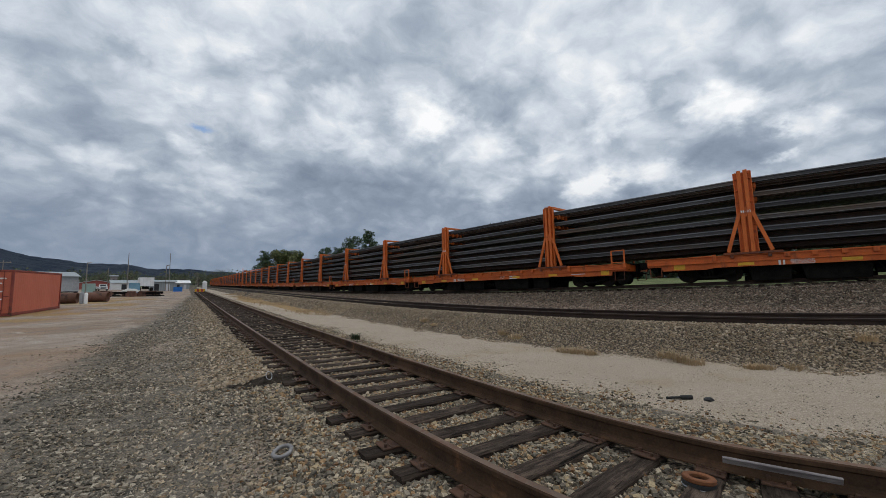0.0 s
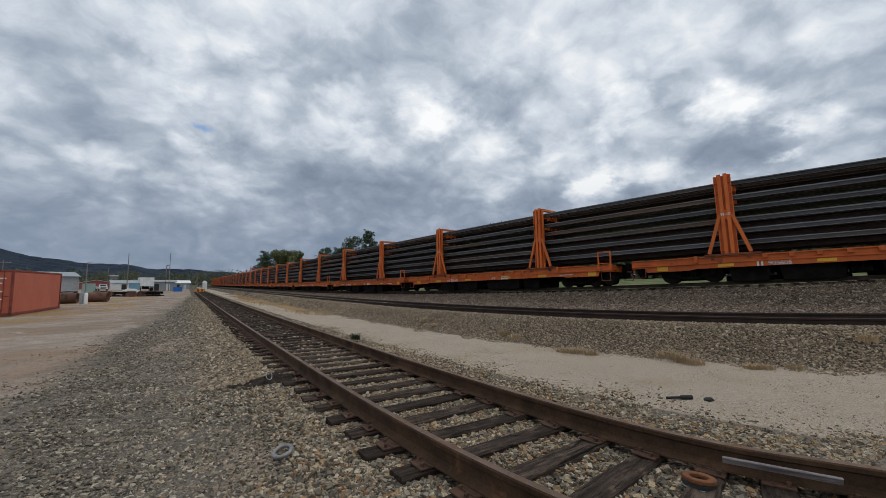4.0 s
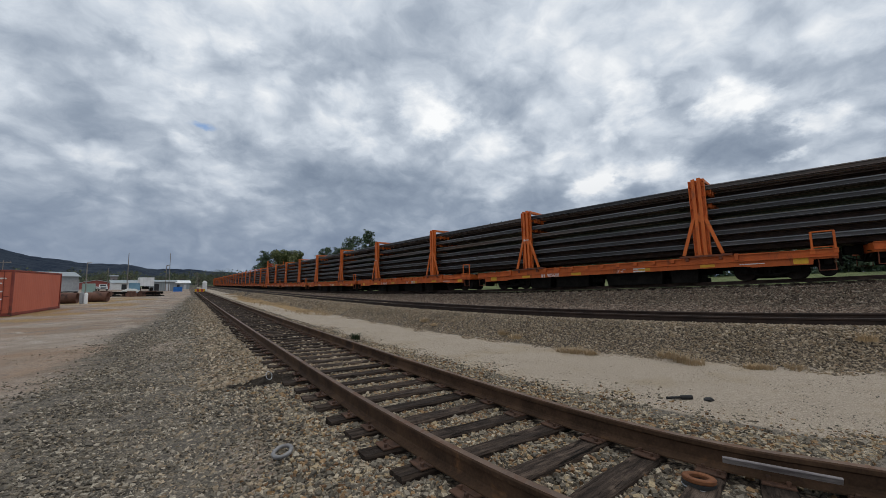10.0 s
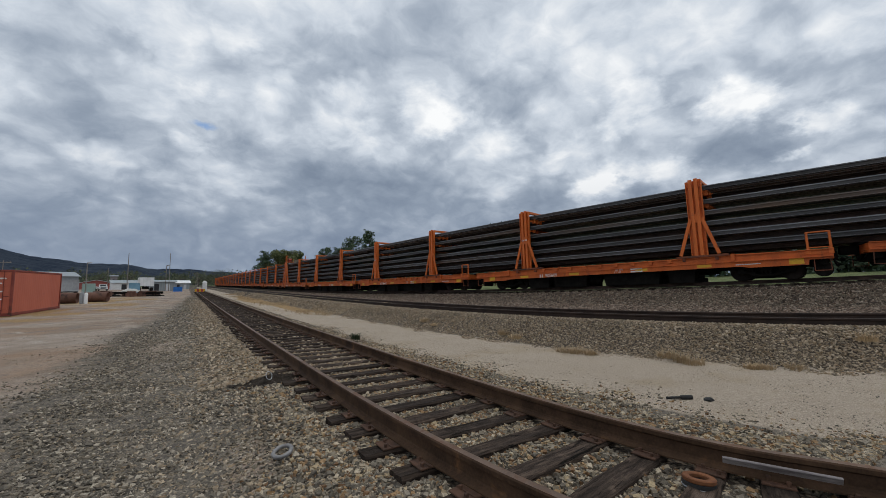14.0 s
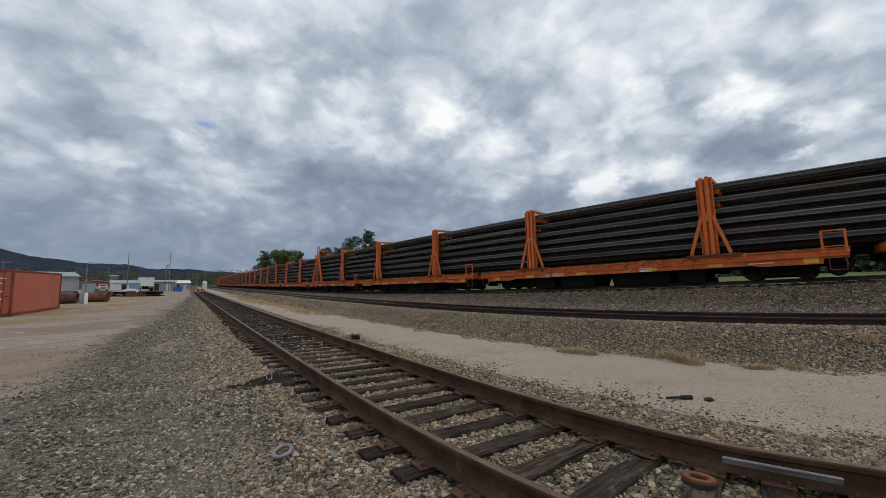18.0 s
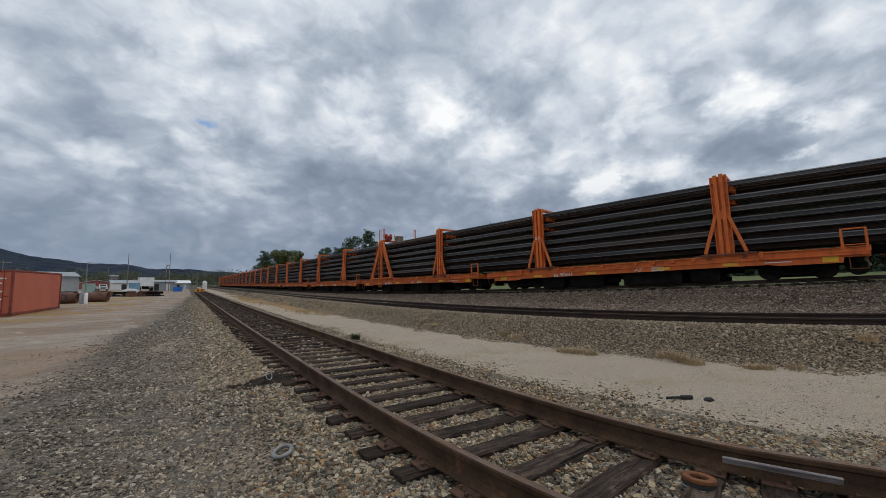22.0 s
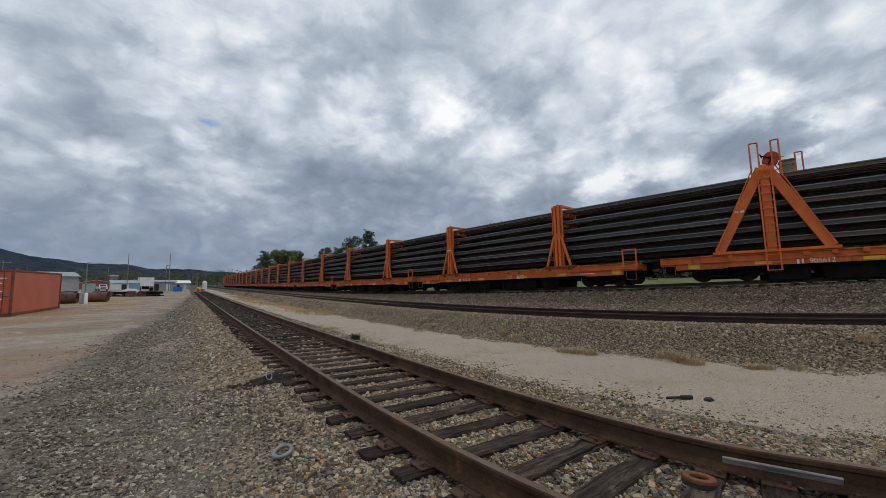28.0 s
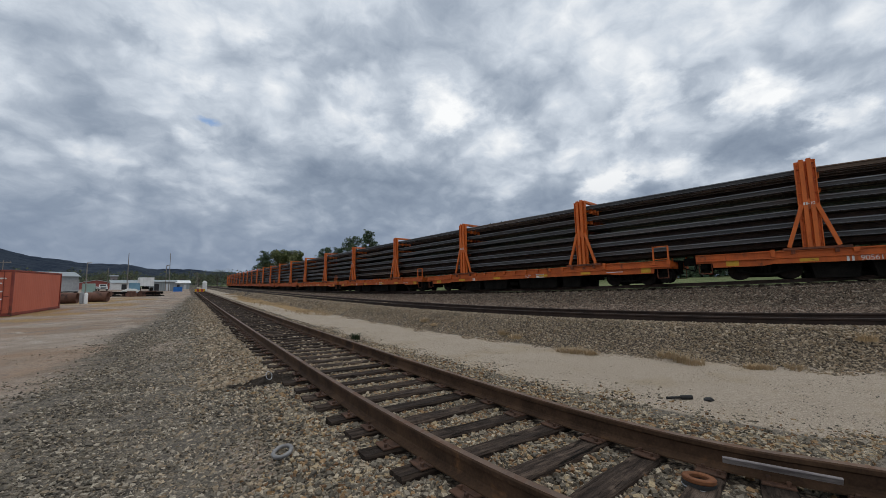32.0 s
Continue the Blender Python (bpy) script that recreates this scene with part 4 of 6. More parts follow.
    for s, end in ((-1, 9.55), (1, 9.1)):
        bm = bmesh.new()
        box(bm, -1.42, 1.42, min(s * (end - 0.12), s * end), max(s * (end - 0.12), s * end), top - 0.41, top - 0.03, 0.01)
        part("end_sill", bm, SILL_ORANGE, car)
        bm = bmesh.new()
        box(bm, -0.17, 0.17, min(s * end, s * 9.69), max(s * end, s * 9.69), top - 0.42, top - 0.04, 0.03)
        box(bm, -0.9, 0.9, min(s * end, s * (end + 0.12)), max(s * end, s * (end + 0.12)), top - 0.05, top + 0.02, 0.01)
        box(bm, -0.22, 0.22, min(s * end, s * (end + 0.08)), max(s * end, s * (end + 0.08)), top - 0.46, top - 0.02, 0.02)
        tube(bm, (-0.5, s * end, top - 0.42), (-0.42, s * (end + 0.09), top - 0.72), 0.03, 8)
        tube(bm, (-0.42, s * (end + 0.09), top - 0.72), (-0.3, s * 9.69, top - 0.56), 0.03, 8)
        part("coupler", bm, UNDER, car, "grimy coupler and air hose")
        bm = bmesh.new()
        box(bm, -0.8, 0.8, min(s * (end - 0.7), s * (end - 0.15)), max(s * (end - 0.7), s * (end - 0.15)), top - 0.72, top - 0.35, 0.04)
        box(bm, -1.3, 1.3, min(s * (end - 0.45), s * (end - 0.2)), max(s * (end - 0.45), s * (end - 0.2)), top - 0.66, top - 0.38, 0.02)
        tube(bm, (-1.1, s * (end - 0.4), top - 0.80), (-0.2, s * (end - 0.4), top - 0.80), 0.13, 14)
        tube(bm, (-1.25, s * end, top - 0.45), (-1.25, s * (end + 0.1), top - 0.62), 0.022, 6)
        tube(bm, (-1.25, s * end, top - 0.36), (-1.25, s * (end + 0.14), top - 0.34), 0.014, 6)
        if s < 0:
            tube(bm, (-1.15, -9.2, top - 0.82), (-0.5, -9.2, top - 0.82), 0.31, 20)
        part("brake_gear", bm, UNDER, car, "black brake gear under the car end")
        truck = empty("truck")
        truck.parent = car
        truck.location = (0, s * 6.9 - 0.4, 0)
        bm = bmesh.new()
        box(bm, -1.05, 1.05, -0.22, 0.22, 0.44 + RAIL_H, 0.74 + RAIL_H, 0.03)
        for sd in (-1, 1):
            x = sd * 1.0
            bar(bm, (x, -1.05, 0.46 + RAIL_H), (x, -0.3, 0.72 + RAIL_H), 0.14, 0.13, 0.02)
            bar(bm, (x, 1.05, 0.46 + RAIL_H), (x, 0.3, 0.72 + RAIL_H), 0.14, 0.13, 0.02)
            bar(bm, (x, -0.9, 0.42 + RAIL_H), (x, -0.25, 0.20 + RAIL_H), 0.13, 0.11, 0.02)
            bar(bm, (x, 0.9, 0.42 + RAIL_H), (x, 0.25, 0.20 + RAIL_H), 0.13, 0.11, 0.02)
            box(bm, x - 0.08, x + 0.08, -0.34, 0.34, 0.16 + RAIL_H, 0.28 + RAIL_H, 0.02)
            box(bm, x - 0.07, x + 0.07, -0.35, 0.35, 0.64 + RAIL_H, 0.80 + RAIL_H, 0.02)
            for q in (-0.15, 0.0, 0.15):
                tube(bm, (x, q, 0.28 + RAIL_H), (x, q, 0.64 + RAIL_H), 0.055, 8)
            for q in (-0.9, 0.9):
                box(bm, x - 0.09, x + 0.09, q - 0.14, q + 0.14, 0.32 + RAIL_H, 0.54 + RAIL_H, 0.02)
        # Filler block, added to blacken the open middle of the bogie.
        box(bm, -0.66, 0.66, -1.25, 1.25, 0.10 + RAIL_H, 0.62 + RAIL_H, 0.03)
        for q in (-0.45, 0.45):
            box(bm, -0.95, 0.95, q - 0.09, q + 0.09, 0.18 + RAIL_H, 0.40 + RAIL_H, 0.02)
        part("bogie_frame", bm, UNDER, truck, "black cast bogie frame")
        for q in (-0.9, 0.9):
            wheelset(truck, q)
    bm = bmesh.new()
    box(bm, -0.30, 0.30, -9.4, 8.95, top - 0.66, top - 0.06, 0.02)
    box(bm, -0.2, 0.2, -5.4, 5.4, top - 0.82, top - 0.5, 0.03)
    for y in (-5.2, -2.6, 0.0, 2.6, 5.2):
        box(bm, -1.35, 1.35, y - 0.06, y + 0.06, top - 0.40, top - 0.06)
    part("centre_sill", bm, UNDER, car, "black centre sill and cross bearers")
    bm = bmesh.new()
    tube(bm, (-0.85, 0.2, top - 0.88), (-0.85, 0.85, top - 0.88), 0.15, 16)
    part("brake_tank", bm, UNDER, car, "black brake reservoir")
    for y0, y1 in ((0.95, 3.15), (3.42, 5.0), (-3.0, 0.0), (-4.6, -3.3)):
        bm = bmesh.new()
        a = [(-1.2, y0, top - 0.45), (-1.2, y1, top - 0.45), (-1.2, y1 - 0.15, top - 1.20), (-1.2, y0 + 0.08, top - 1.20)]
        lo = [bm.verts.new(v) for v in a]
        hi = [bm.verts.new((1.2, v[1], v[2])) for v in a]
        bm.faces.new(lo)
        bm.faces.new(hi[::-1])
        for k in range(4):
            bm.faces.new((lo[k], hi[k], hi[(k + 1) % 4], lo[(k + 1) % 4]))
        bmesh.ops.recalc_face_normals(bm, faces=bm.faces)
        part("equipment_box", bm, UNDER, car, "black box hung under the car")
        # Black filler, added to close the bright slot under the box.
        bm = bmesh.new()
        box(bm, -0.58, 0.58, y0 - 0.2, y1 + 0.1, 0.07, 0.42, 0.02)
        part("brake_rigging", bm, UNDER, car, "black filler box added between the rails")
    bm = bmesh.new()
    bar(bm, (-1.1, 0.85, top - 0.5), (-1.1, 0.62, top - 0.95), 0.04, 0.05)
    bar(bm, (-1.1, 0.40, top - 0.5), (-1.1, 0.60, top - 0.95), 0.04, 0.05)
    part("hanger", bm, UNDER, car, "black vee hanger")
    regular_rack(car, -HALF - 0.08, False, fine)
    if second == "tall":
        tiedown_rack(car, HALF - 0.18)
    else:
        regular_rack(car, HALF, fine, fine)
    return car


def rail_stack(fine=True):
    """Long rails from one rack to the next, six tiers of them; those far off as one bundle a tier."""
    k = len(OUTLINE)
    me = bpy.data.meshes.new("rail")
    me.from_pydata([(w * 1.28, y, (h - 0.18) * 1.28) for y in (-HALF - 0.06, HALF + 0.06) for w, h in OUTLINE], [], [(j, (j + 1) % k, k + (j + 1) % k, k + j) for j in range(k)] + [tuple(range(k - 1, -1, -1)), tuple(range(k, 2 * k))])
    me.materials.append(SHADED_RAIL)
    me.materials.append(LIT_RAIL)
    # Heads and foot tops take the lit tone, all else the shaded one.
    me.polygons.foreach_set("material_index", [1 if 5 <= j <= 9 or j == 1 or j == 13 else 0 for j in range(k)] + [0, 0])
    # Rusty rails: lit tone painted on heads and feet, shaded tone on webs.
    brown = me.copy()
    brown.name = "brown_rail"
    brown.materials.clear()
    brown.materials.append(DARK_RAIL)
    brown.materials.append(BROWN_RAIL)
    brown.polygons[k - 1].material_index = 1
    # Inner rails with the load's shade put into their colour.
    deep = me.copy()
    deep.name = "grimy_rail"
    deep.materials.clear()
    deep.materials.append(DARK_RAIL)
    deep.materials.append(SHADED_RAIL)
    stack = empty("rail_stack")
    rng = random.Random(3)

    bundles = {}

    def lay(mesh, x, z):
        place = Vector((x + rng.uniform(-0.015, 0.015), 0, z + rng.uniform(-0.012, 0.012)))
        if fine:
            r = new("rail", mesh)
            r.parent = stack
            r.location = place
            return
        bm = bundles.setdefault((round(z, 2), mesh.name), None) or bmesh.new()
        bundles[round(z, 2), mesh.name] = bm
        seen = len(bm.verts)
        bm.from_mesh(mesh)
        bm.verts.ensure_lookup_table()
        bmesh.ops.translate(bm, vec=place, verts=bm.verts[seen:])

    for t, z in enumerate(TIERS):
        lay(me, -1.15, z)
        if t == 0:
            for j in range(1, 7):
                lay(brown, -1.15 + j * 0.37, z)
            for j in range(4):
                lay(brown, 0.05 + j * 0.34, z - 0.25)
            continue
        for j in range(1, 9):
            lay(brown if t == 1 and j < 4 or (t + j) % 5 == 0 else me, -1.15 + j * 0.285, z)
        # Extra rails added under the lower tiers to close see-through gaps.
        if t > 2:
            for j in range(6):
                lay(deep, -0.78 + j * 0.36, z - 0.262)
    for (z, kind), bm in bundles.items():
        o = part("rail_tier", bm, list({"rail": me, "brown_rail": brown, "grimy_rail": deep}[kind.split(".")[0]].materials), stack)
        tagged(o, kind="stuff")
    return stack


LAST_RACK, FAR_RACK = 36, 23
cars, stacks = [], []
plain_car = tagged(flat_car("plain"), "orange flat car with two rail racks, carrying long rails", "rail car", group="cars of the rail train")
tall_car = tagged(flat_car("tall"), "orange flat car with a ladder frame and red winch reel", "rail car", group="cars of the rail train")
far_car = tagged(flat_car("plain", False), "distant orange flat car with two rail racks, carrying long rails", "rail car", group="cars of the rail train")
far_stack = tagged(rail_stack(False), "distant tiers of long dark new steel rails", "rail load", group="rail loads of the train")
first_stack = tagged(rail_stack(), "six tiers of long dark new steel rails on the train", "rail load", group="rail loads of the train")
ROAD_NUMBERS = {-1: "905605", 1: "905606", 3: "905607", 5: "905608", 7: "905609", 9: "905610", 11: "905611", 13: "905612", 15: "905613"}
used = False
for rack in range(-3, LAST_RACK, 2):
    if rack == 13:
        ob = tall_car
    elif rack >= FAR_RACK:
        ob = far_car if rack == FAR_RACK else copy_thing(far_car, Matrix.Identity(4))
    elif not used:
        ob, used = plain_car, True
    else:
        ob = copy_thing(plain_car, Matrix.Identity(4))
    if rack in ROAD_NUMBERS:
        sill = [o for o in ob.children if o.name.startswith("side_sill")][0]
        for k, figure in enumerate(ROAD_NUMBERS[rack]):
            text_mesh(figure, 0.29, pose(-1.506, 3.44 - k * 0.135, DECK_Z - 0.55, 90, 0, -90), WHITE_INK, "figure", sill)
    if rack == LAST_RACK - 1:
        bm = bmesh.new()
        box(bm, -1.45, 1.45, 9.0, 9.1, DECK_Z - 0.1, DECK_Z + 3.2, 0.02)
        for u in (-1.4, -0.7, 0.0, 0.7, 1.4):
            box(bm, u - 0.06, u + 0.06, 8.9, 9.0, DECK_Z - 0.1, DECK_Z + 3.2)
        box(bm, -1.5, -1.42, 7.6, 9.1, DECK_Z - 0.1, DECK_Z + 3.2, 0.01)
        part("end_wall", bm, ORANGE, ob, "solid orange end wall of the last car")
    cars.append((rack, ob))
for rack in range(-3, LAST_RACK):
    like = first_stack if rack < FAR_RACK else far_stack
    stacks.append((rack, like if rack in (-3, FAR_RACK) else copy_thing(like, Matrix.Identity(4))))


def between(s0, s1):
    """The pose at the middle of two places on the main line."""
    a, b = main.at(s0), main.at(s1)
    d = b - a
    return Matrix.Translation((a + b) / 2) @ d.to_track_quat("Y", "Z").to_matrix().to_4x4()


def motions():
    """The train rolls past, the clouds drift."""
    steps = [i * 0.5 for i in range(65)]
    for rack, ob in cars:
        rows = []
        for t in steps:
            s = FIRST + rack * PITCH_M - gone(t)
            rows.append((t, between(s, s + PITCH_M)))
        walk(ob, rows)
    for rack, ob in stacks:
        rows = []
        for t in steps:
            s = FIRST + rack * PITCH_M - gone(t)
            rows.append((t, between(s, s + PITCH_M)))
        walk(ob, rows)
    for rack, ob in cars:
        if -1 <= rack <= 15:
            wheels = [w for tr in ob.children if tr.name.startswith("truck") for w in tr.children if w.name.startswith("wheelset")]
            for w in wheels:
                home = w.location.copy()
                rows, turn, k = [], 0.0, 0
                while True:
                    t = min(k * 0.1, SECONDS)
                    rows.append((t, Matrix.Translation(home) @ Euler((-gone(t) / 0.42, 0, 0)).to_matrix().to_4x4()))
                    if t >= SECONDS:
                        break
                    k += 1
                walk(w, rows)
    walk(clouds, [(0.0, pose(-6, 26, 0)), (SECONDS, pose(6, -26, 0))])
# ---------- things in the lot ----------


def shipping_container():
    """A corrugated steel container, its doors at the near end."""
    ob = tagged(empty("shipping_container", pose(0, 0, 0)), "red-brown corrugated steel shipping container standing on the dirt lot", "container")
    L, W, H = 7.95, 2.44, 2.40
    bm = bmesh.new()
    n, depth = 26, 0.004

    def corrugated(bm, x, y0, y1, z0, z1, along="y"):
        pts = []
        step = (y1 - y0) / (n * 4)
        for k in range(n * 4 + 1):
            d = (0, 0, depth, depth)[k % 4]
            pts.append((y0 + k * step, d))
        lo = [bm.verts.new((x + d, y, z0)) for y, d in pts]
        hi = [bm.verts.new((x + d, y, z1)) for y, d in pts]
        for k in range(len(pts) - 1):
            bm.faces.new((lo[k], lo[k + 1], hi[k + 1], hi[k]))

    corrugated(bm, W / 2 - 0.05, 0.1, L - 0.1, 0.15, H - 0.1)
    part("side_wall", bm, CONTAINER_RED, ob, "faded red corrugated wall")
    bm = bmesh.new()
    corrugated(bm, -W / 2 + 0.02, 0.1, L - 0.1, 0.15, H - 0.1)
    part("side_wall", bm, CONTAINER_RED, ob)
    bm = bmesh.new()
    box(bm, -W / 2 + 0.03, W / 2 - 0.03, 0.05, L - 0.05, H - 0.07, H - 0.02)
    part("roof", bm, CONTAINER_RED, ob)
    bm = bmesh.new()
    box(bm, -W / 2 + 0.03, W / 2 - 0.03, 0.05, L - 0.05, 0.1, 0.16)
    box(bm, -W / 2 + 0.05, W / 2 - 0.05, L - 0.1, L - 0.06, 0.15, H - 0.05)
    part("floor_and_end", bm, CONTAINER_DARK, ob)
    bm = bmesh.new()
    for x in (-W / 2, W / 2 - 0.1):
        for y in (0, L - 0.1):
            box(bm, x, x + 0.1, y, y + 0.1, 0, H, 0.01)
        box(bm, x, x + 0.08, 0.1, L - 0.1, 0.02, 0.17, 0.01)
        box(bm, x, x + 0.08, 0.1, L - 0.1, H - 0.10, H, 0.01)
    for y in (0, L - 0.1):
        box(bm, -W / 2 + 0.1, W / 2 - 0.1, y, y + 0.1, 0.02, 0.14)
        box(bm, -W / 2 + 0.1, W / 2 - 0.1, y, y + 0.1, H - 0.10, H)
    part("frame", bm, CONTAINER_DARK, ob, "dark rusted corner posts and rails")
    for k in range(2):
        bm = bmesh.new()
        x0 = -W / 2 + 0.11 + k * 1.12
        box(bm, x0, x0 + 1.10, 0.03, 0.07, 0.16, H - 0.11, 0.01)
        for q in range(5):
            z = 0.34 + q * 0.40
            box(bm, x0 + 0.06, x0 + 1.04, 0.01, 0.035, z, z + 0.16, 0.008)
        door = part("door", bm, CONTAINER_RED, ob, "container door")
        for u in (0.25, 0.85):
            bm = bmesh.new()
            tube(bm, (x0 + u, -0.01, 0.12), (x0 + u, -0.01, H - 0.06), 0.02, 8)
            box(bm, x0 + u - 0.02, x0 + u + 0.22, -0.03, -0.005, 1.0, 1.04)
            part("lock_rod", bm, CONTAINER_DARK, door, "rusted locking rod")
        for z, w in ((1.95, 0.55), (1.70, 0.35), (1.28, 0.42), (0.88, 0.42), (0.55, 0.25)):
            bm = bmesh.new()
            box(bm, x0 + 0.55, x0 + 0.55 + w * 0.7, -0.002, 0.004, z - 0.04, z + 0.04)
            part("marking", bm, WHITE_INK, door, "illegible white markings")
    a, b = Vector((-7.55, 29.31)), Vector((-7.28, 37.21))
    d = (b - a).normalized()
    ang = math.degrees(math.atan2(-d.x, d.y))
    ob.matrix_basis = Matrix.Translation((a.x, a.y, float(ground_z(a.x, a.y)))) @ pose(0, 0, 0, 0, 0, ang) @ Matrix.Translation((-W / 2, 0, 0))
    return ob


shipping_container()


def steel_pipe(label, x, y, length, r, ang):
    ob = tagged(empty("steel_pipe"), label, "pipe", group="rusty pipes on the lot")
    bm = bmesh.new()
    rows = []
    for y0, q in ((0, r), (length, r), (length, r - 0.03), (0, r - 0.03)):
        rows.append([bm.verts.new((q * math.cos(2 * math.pi * k / 40), y0, r + q * math.sin(2 * math.pi * k / 40))) for k in range(40)])
    for i in range(4):
        for k in range(40):
            bm.faces.new((rows[i][k], rows[i][(k + 1) % 40], rows[(i + 1) % 4][(k + 1) % 40], rows[(i + 1) % 4][k]))
    bmesh.ops.recalc_face_normals(bm, faces=bm.faces)
    o = part("shell", bm, PIPE_RUST, ob, "rust-brown rolled steel shell")
    o.data.polygons.foreach_set("use_smooth", np.ones(len(o.data.polygons), bool))
    bm = bmesh.new()
    for y0 in (length * 0.33, length * 0.66):
        for k in range(40):
            a, b = 2 * math.pi * k / 40, 2 * math.pi * (k + 1) / 40
            bar(bm, (r * 1.004 * math.cos(a), y0, r + r * 1.004 * math.sin(a)), (r * 1.004 * math.cos(b), y0, r + r * 1.004 * math.sin(b)), 0.03, 0.02)
    part("weld_seam", bm, PIPE_RUST, ob)
    ob.matrix_basis = Matrix.Translation((x, y, float(ground_z(x, y)))) @ pose(0, 0, 0, 0, 0, ang)
    return ob


steel_pipe("rust-brown steel pipe section with an open dark end", -7.98, 46.5, 3.6, 0.465, 82)
steel_pipe("rust-brown steel pipe section lying on the dirt", -6.32, 49.6, 1.8, 0.46, 78)


def gas_cylinder(label, x, y, r, h, material):
    ob = tagged(empty("gas_cylinder", pose(x, y, float(ground_z(x, y)))), label, "cylinder", group="steel cylinders by the pipes")
    bm = bmesh.new()
    prof = [(r * 0.9, 0), (r, 0.05), (r, h * 0.86), (r * 0.9, h * 0.93), (r * 0.6, h * 0.98), (r * 0.25, h)]
    rows = [[bm.verts.new((q * math.cos(2 * math.pi * k / 24), q * math.sin(2 * math.pi * k / 24), z)) for k in range(24)] for q, z in prof]
    for a, b in zip(rows, rows[1:]):
        for k in range(24):
            bm.faces.new((a[k], a[(k + 1) % 24], b[(k + 1) % 24], b[k]))
    bm.faces.new(rows[-1])
    bm.faces.new(rows[0][::-1])
    part("tank", bm, material, ob)
    bm = bmesh.new()
    tube(bm, (0, 0, h), (0, 0, h + 0.06), r * 0.2, 10)
    tube(bm, (0, 0, h + 0.05), (0, 0, h + 0.07), r * 0.4, 10)
    part("valve", bm, GREY_STEEL, ob)
    return ob


gas_cylinder("tall grey steel cylinder beside the rusty pipe", -7.46, 44.96, 0.145, 1.0, GREY_STEEL)
gas_cylinder("white steel cylinder beside the rusty pipe", -7.14, 44.69, 0.125, 0.94, WHITE_PAINT)


def ribbed_box(name, label, cat, x, y, ang, w, d, h, material, trim, wheels=False, lift=0.0):
    """A box body with corner posts, ribs and a lid line."""
    ob = tagged(empty(name, pose(x, y, float(ground_z(x, y)), 0, 0, ang)), label, cat)
    bm = bmesh.new()
    box(bm, -w / 2 + 0.03, w / 2 - 0.03, 0.03, d - 0.03, lift, h - 0.03, 0.02)
    part("body", bm, material, ob)
    bm = bmesh.new()
    n = max(3, int(w / 0.6))
    for k in range(n + 1):
        u = -w / 2 + k * w / n
        box(bm, u - 0.03, u + 0.03, -0.005, 0.05, lift, h, 0.006)
    box(bm, -w / 2 - 0.03, w / 2 + 0.03, -0.02, 0.07, h - 0.1, h, 0.008)
    box(bm, -w / 2 - 0.03, w / 2 + 0.03, -0.02, 0.07, lift, lift + 0.12, 0.008)
    m = max(3, int(d / 0.7))
    for s in (-1, 1):
        for k in range(m + 1):
            u = k * d / m
            box(bm, s * w / 2 - 0.04, s * w / 2 + 0.04, u - 0.03, u + 0.03, lift, h, 0.006)
    part("frame_ribs", bm, trim, ob)
    if wheels:
        for sx in (-1, 1):
            for u in (d * 0.15, d * 0.3, d * 0.85):
                bm = bmesh.new()
                tube(bm, (sx * (w / 2 - 0.3), u, 0.48), (sx * (w / 2 - 0.02), u, 0.48), 0.48, 20)
                wh = part("wheel", bm, BLACK, ob, "black tyre")
                bm = bmesh.new()
                tube(bm, (sx * (w / 2 - 0.02), u, 0.48), (sx * (w / 2 + 0.0), u, 0.48), 0.24, 16)
                part("rim", bm, GREY_STEEL, wh)
        bm = bmesh.new()
        box(bm, -0.45, 0.45, 0.2, d - 0.2, 0.55, lift + 0.02)
        box(bm, -w / 2 + 0.1, w / 2 - 0.1, 0.0, 0.1, 0.55, 0.68)
        part("chassis", bm, UNDER, ob)
    return ob


ribbed_box("waste_skip", "bright blue steel waste skip", "skip", -1.7, 112.0, 5, 1.6, 1.5, 1.08, BLUE_PAINT, BLUE_PAINT)
ribbed_box("box_trailer", "white box trailer on dark wheels", "trailer", -8.0, 117.0, 8, 2.7, 7.0, 3.35, WHITE_PAINT, WHITE_PAINT, True, 1.25)
ribbed_box("storage_box", "faded blue storage box on the lot", "storage box", -9.15, 104.0, 6, 1.75, 2.6, 1.98, PALE_BLUE, PALE_BLUE)
ribbed_box("storage_box", "pale green metal storage box", "storage box", -13.8, 88.0, 10, 1.6, 2.2, 1.85, GREEN_PAINT, GREEN_PAINT)
ribbed_box("box_trailer", "pale grey box trailer behind the container", "trailer", -14.05, 76.0, 12, 2.0, 6.0, 2.36, GREY_STEEL, GREY_STEEL, True, 0.7)
ribbed_box("box_trailer", "white box trailer beside another one", "trailer", -16.6, 78.0, 12, 2.2, 6.0, 2.5, WHITE_PAINT, WHITE_PAINT, True, 0.7)


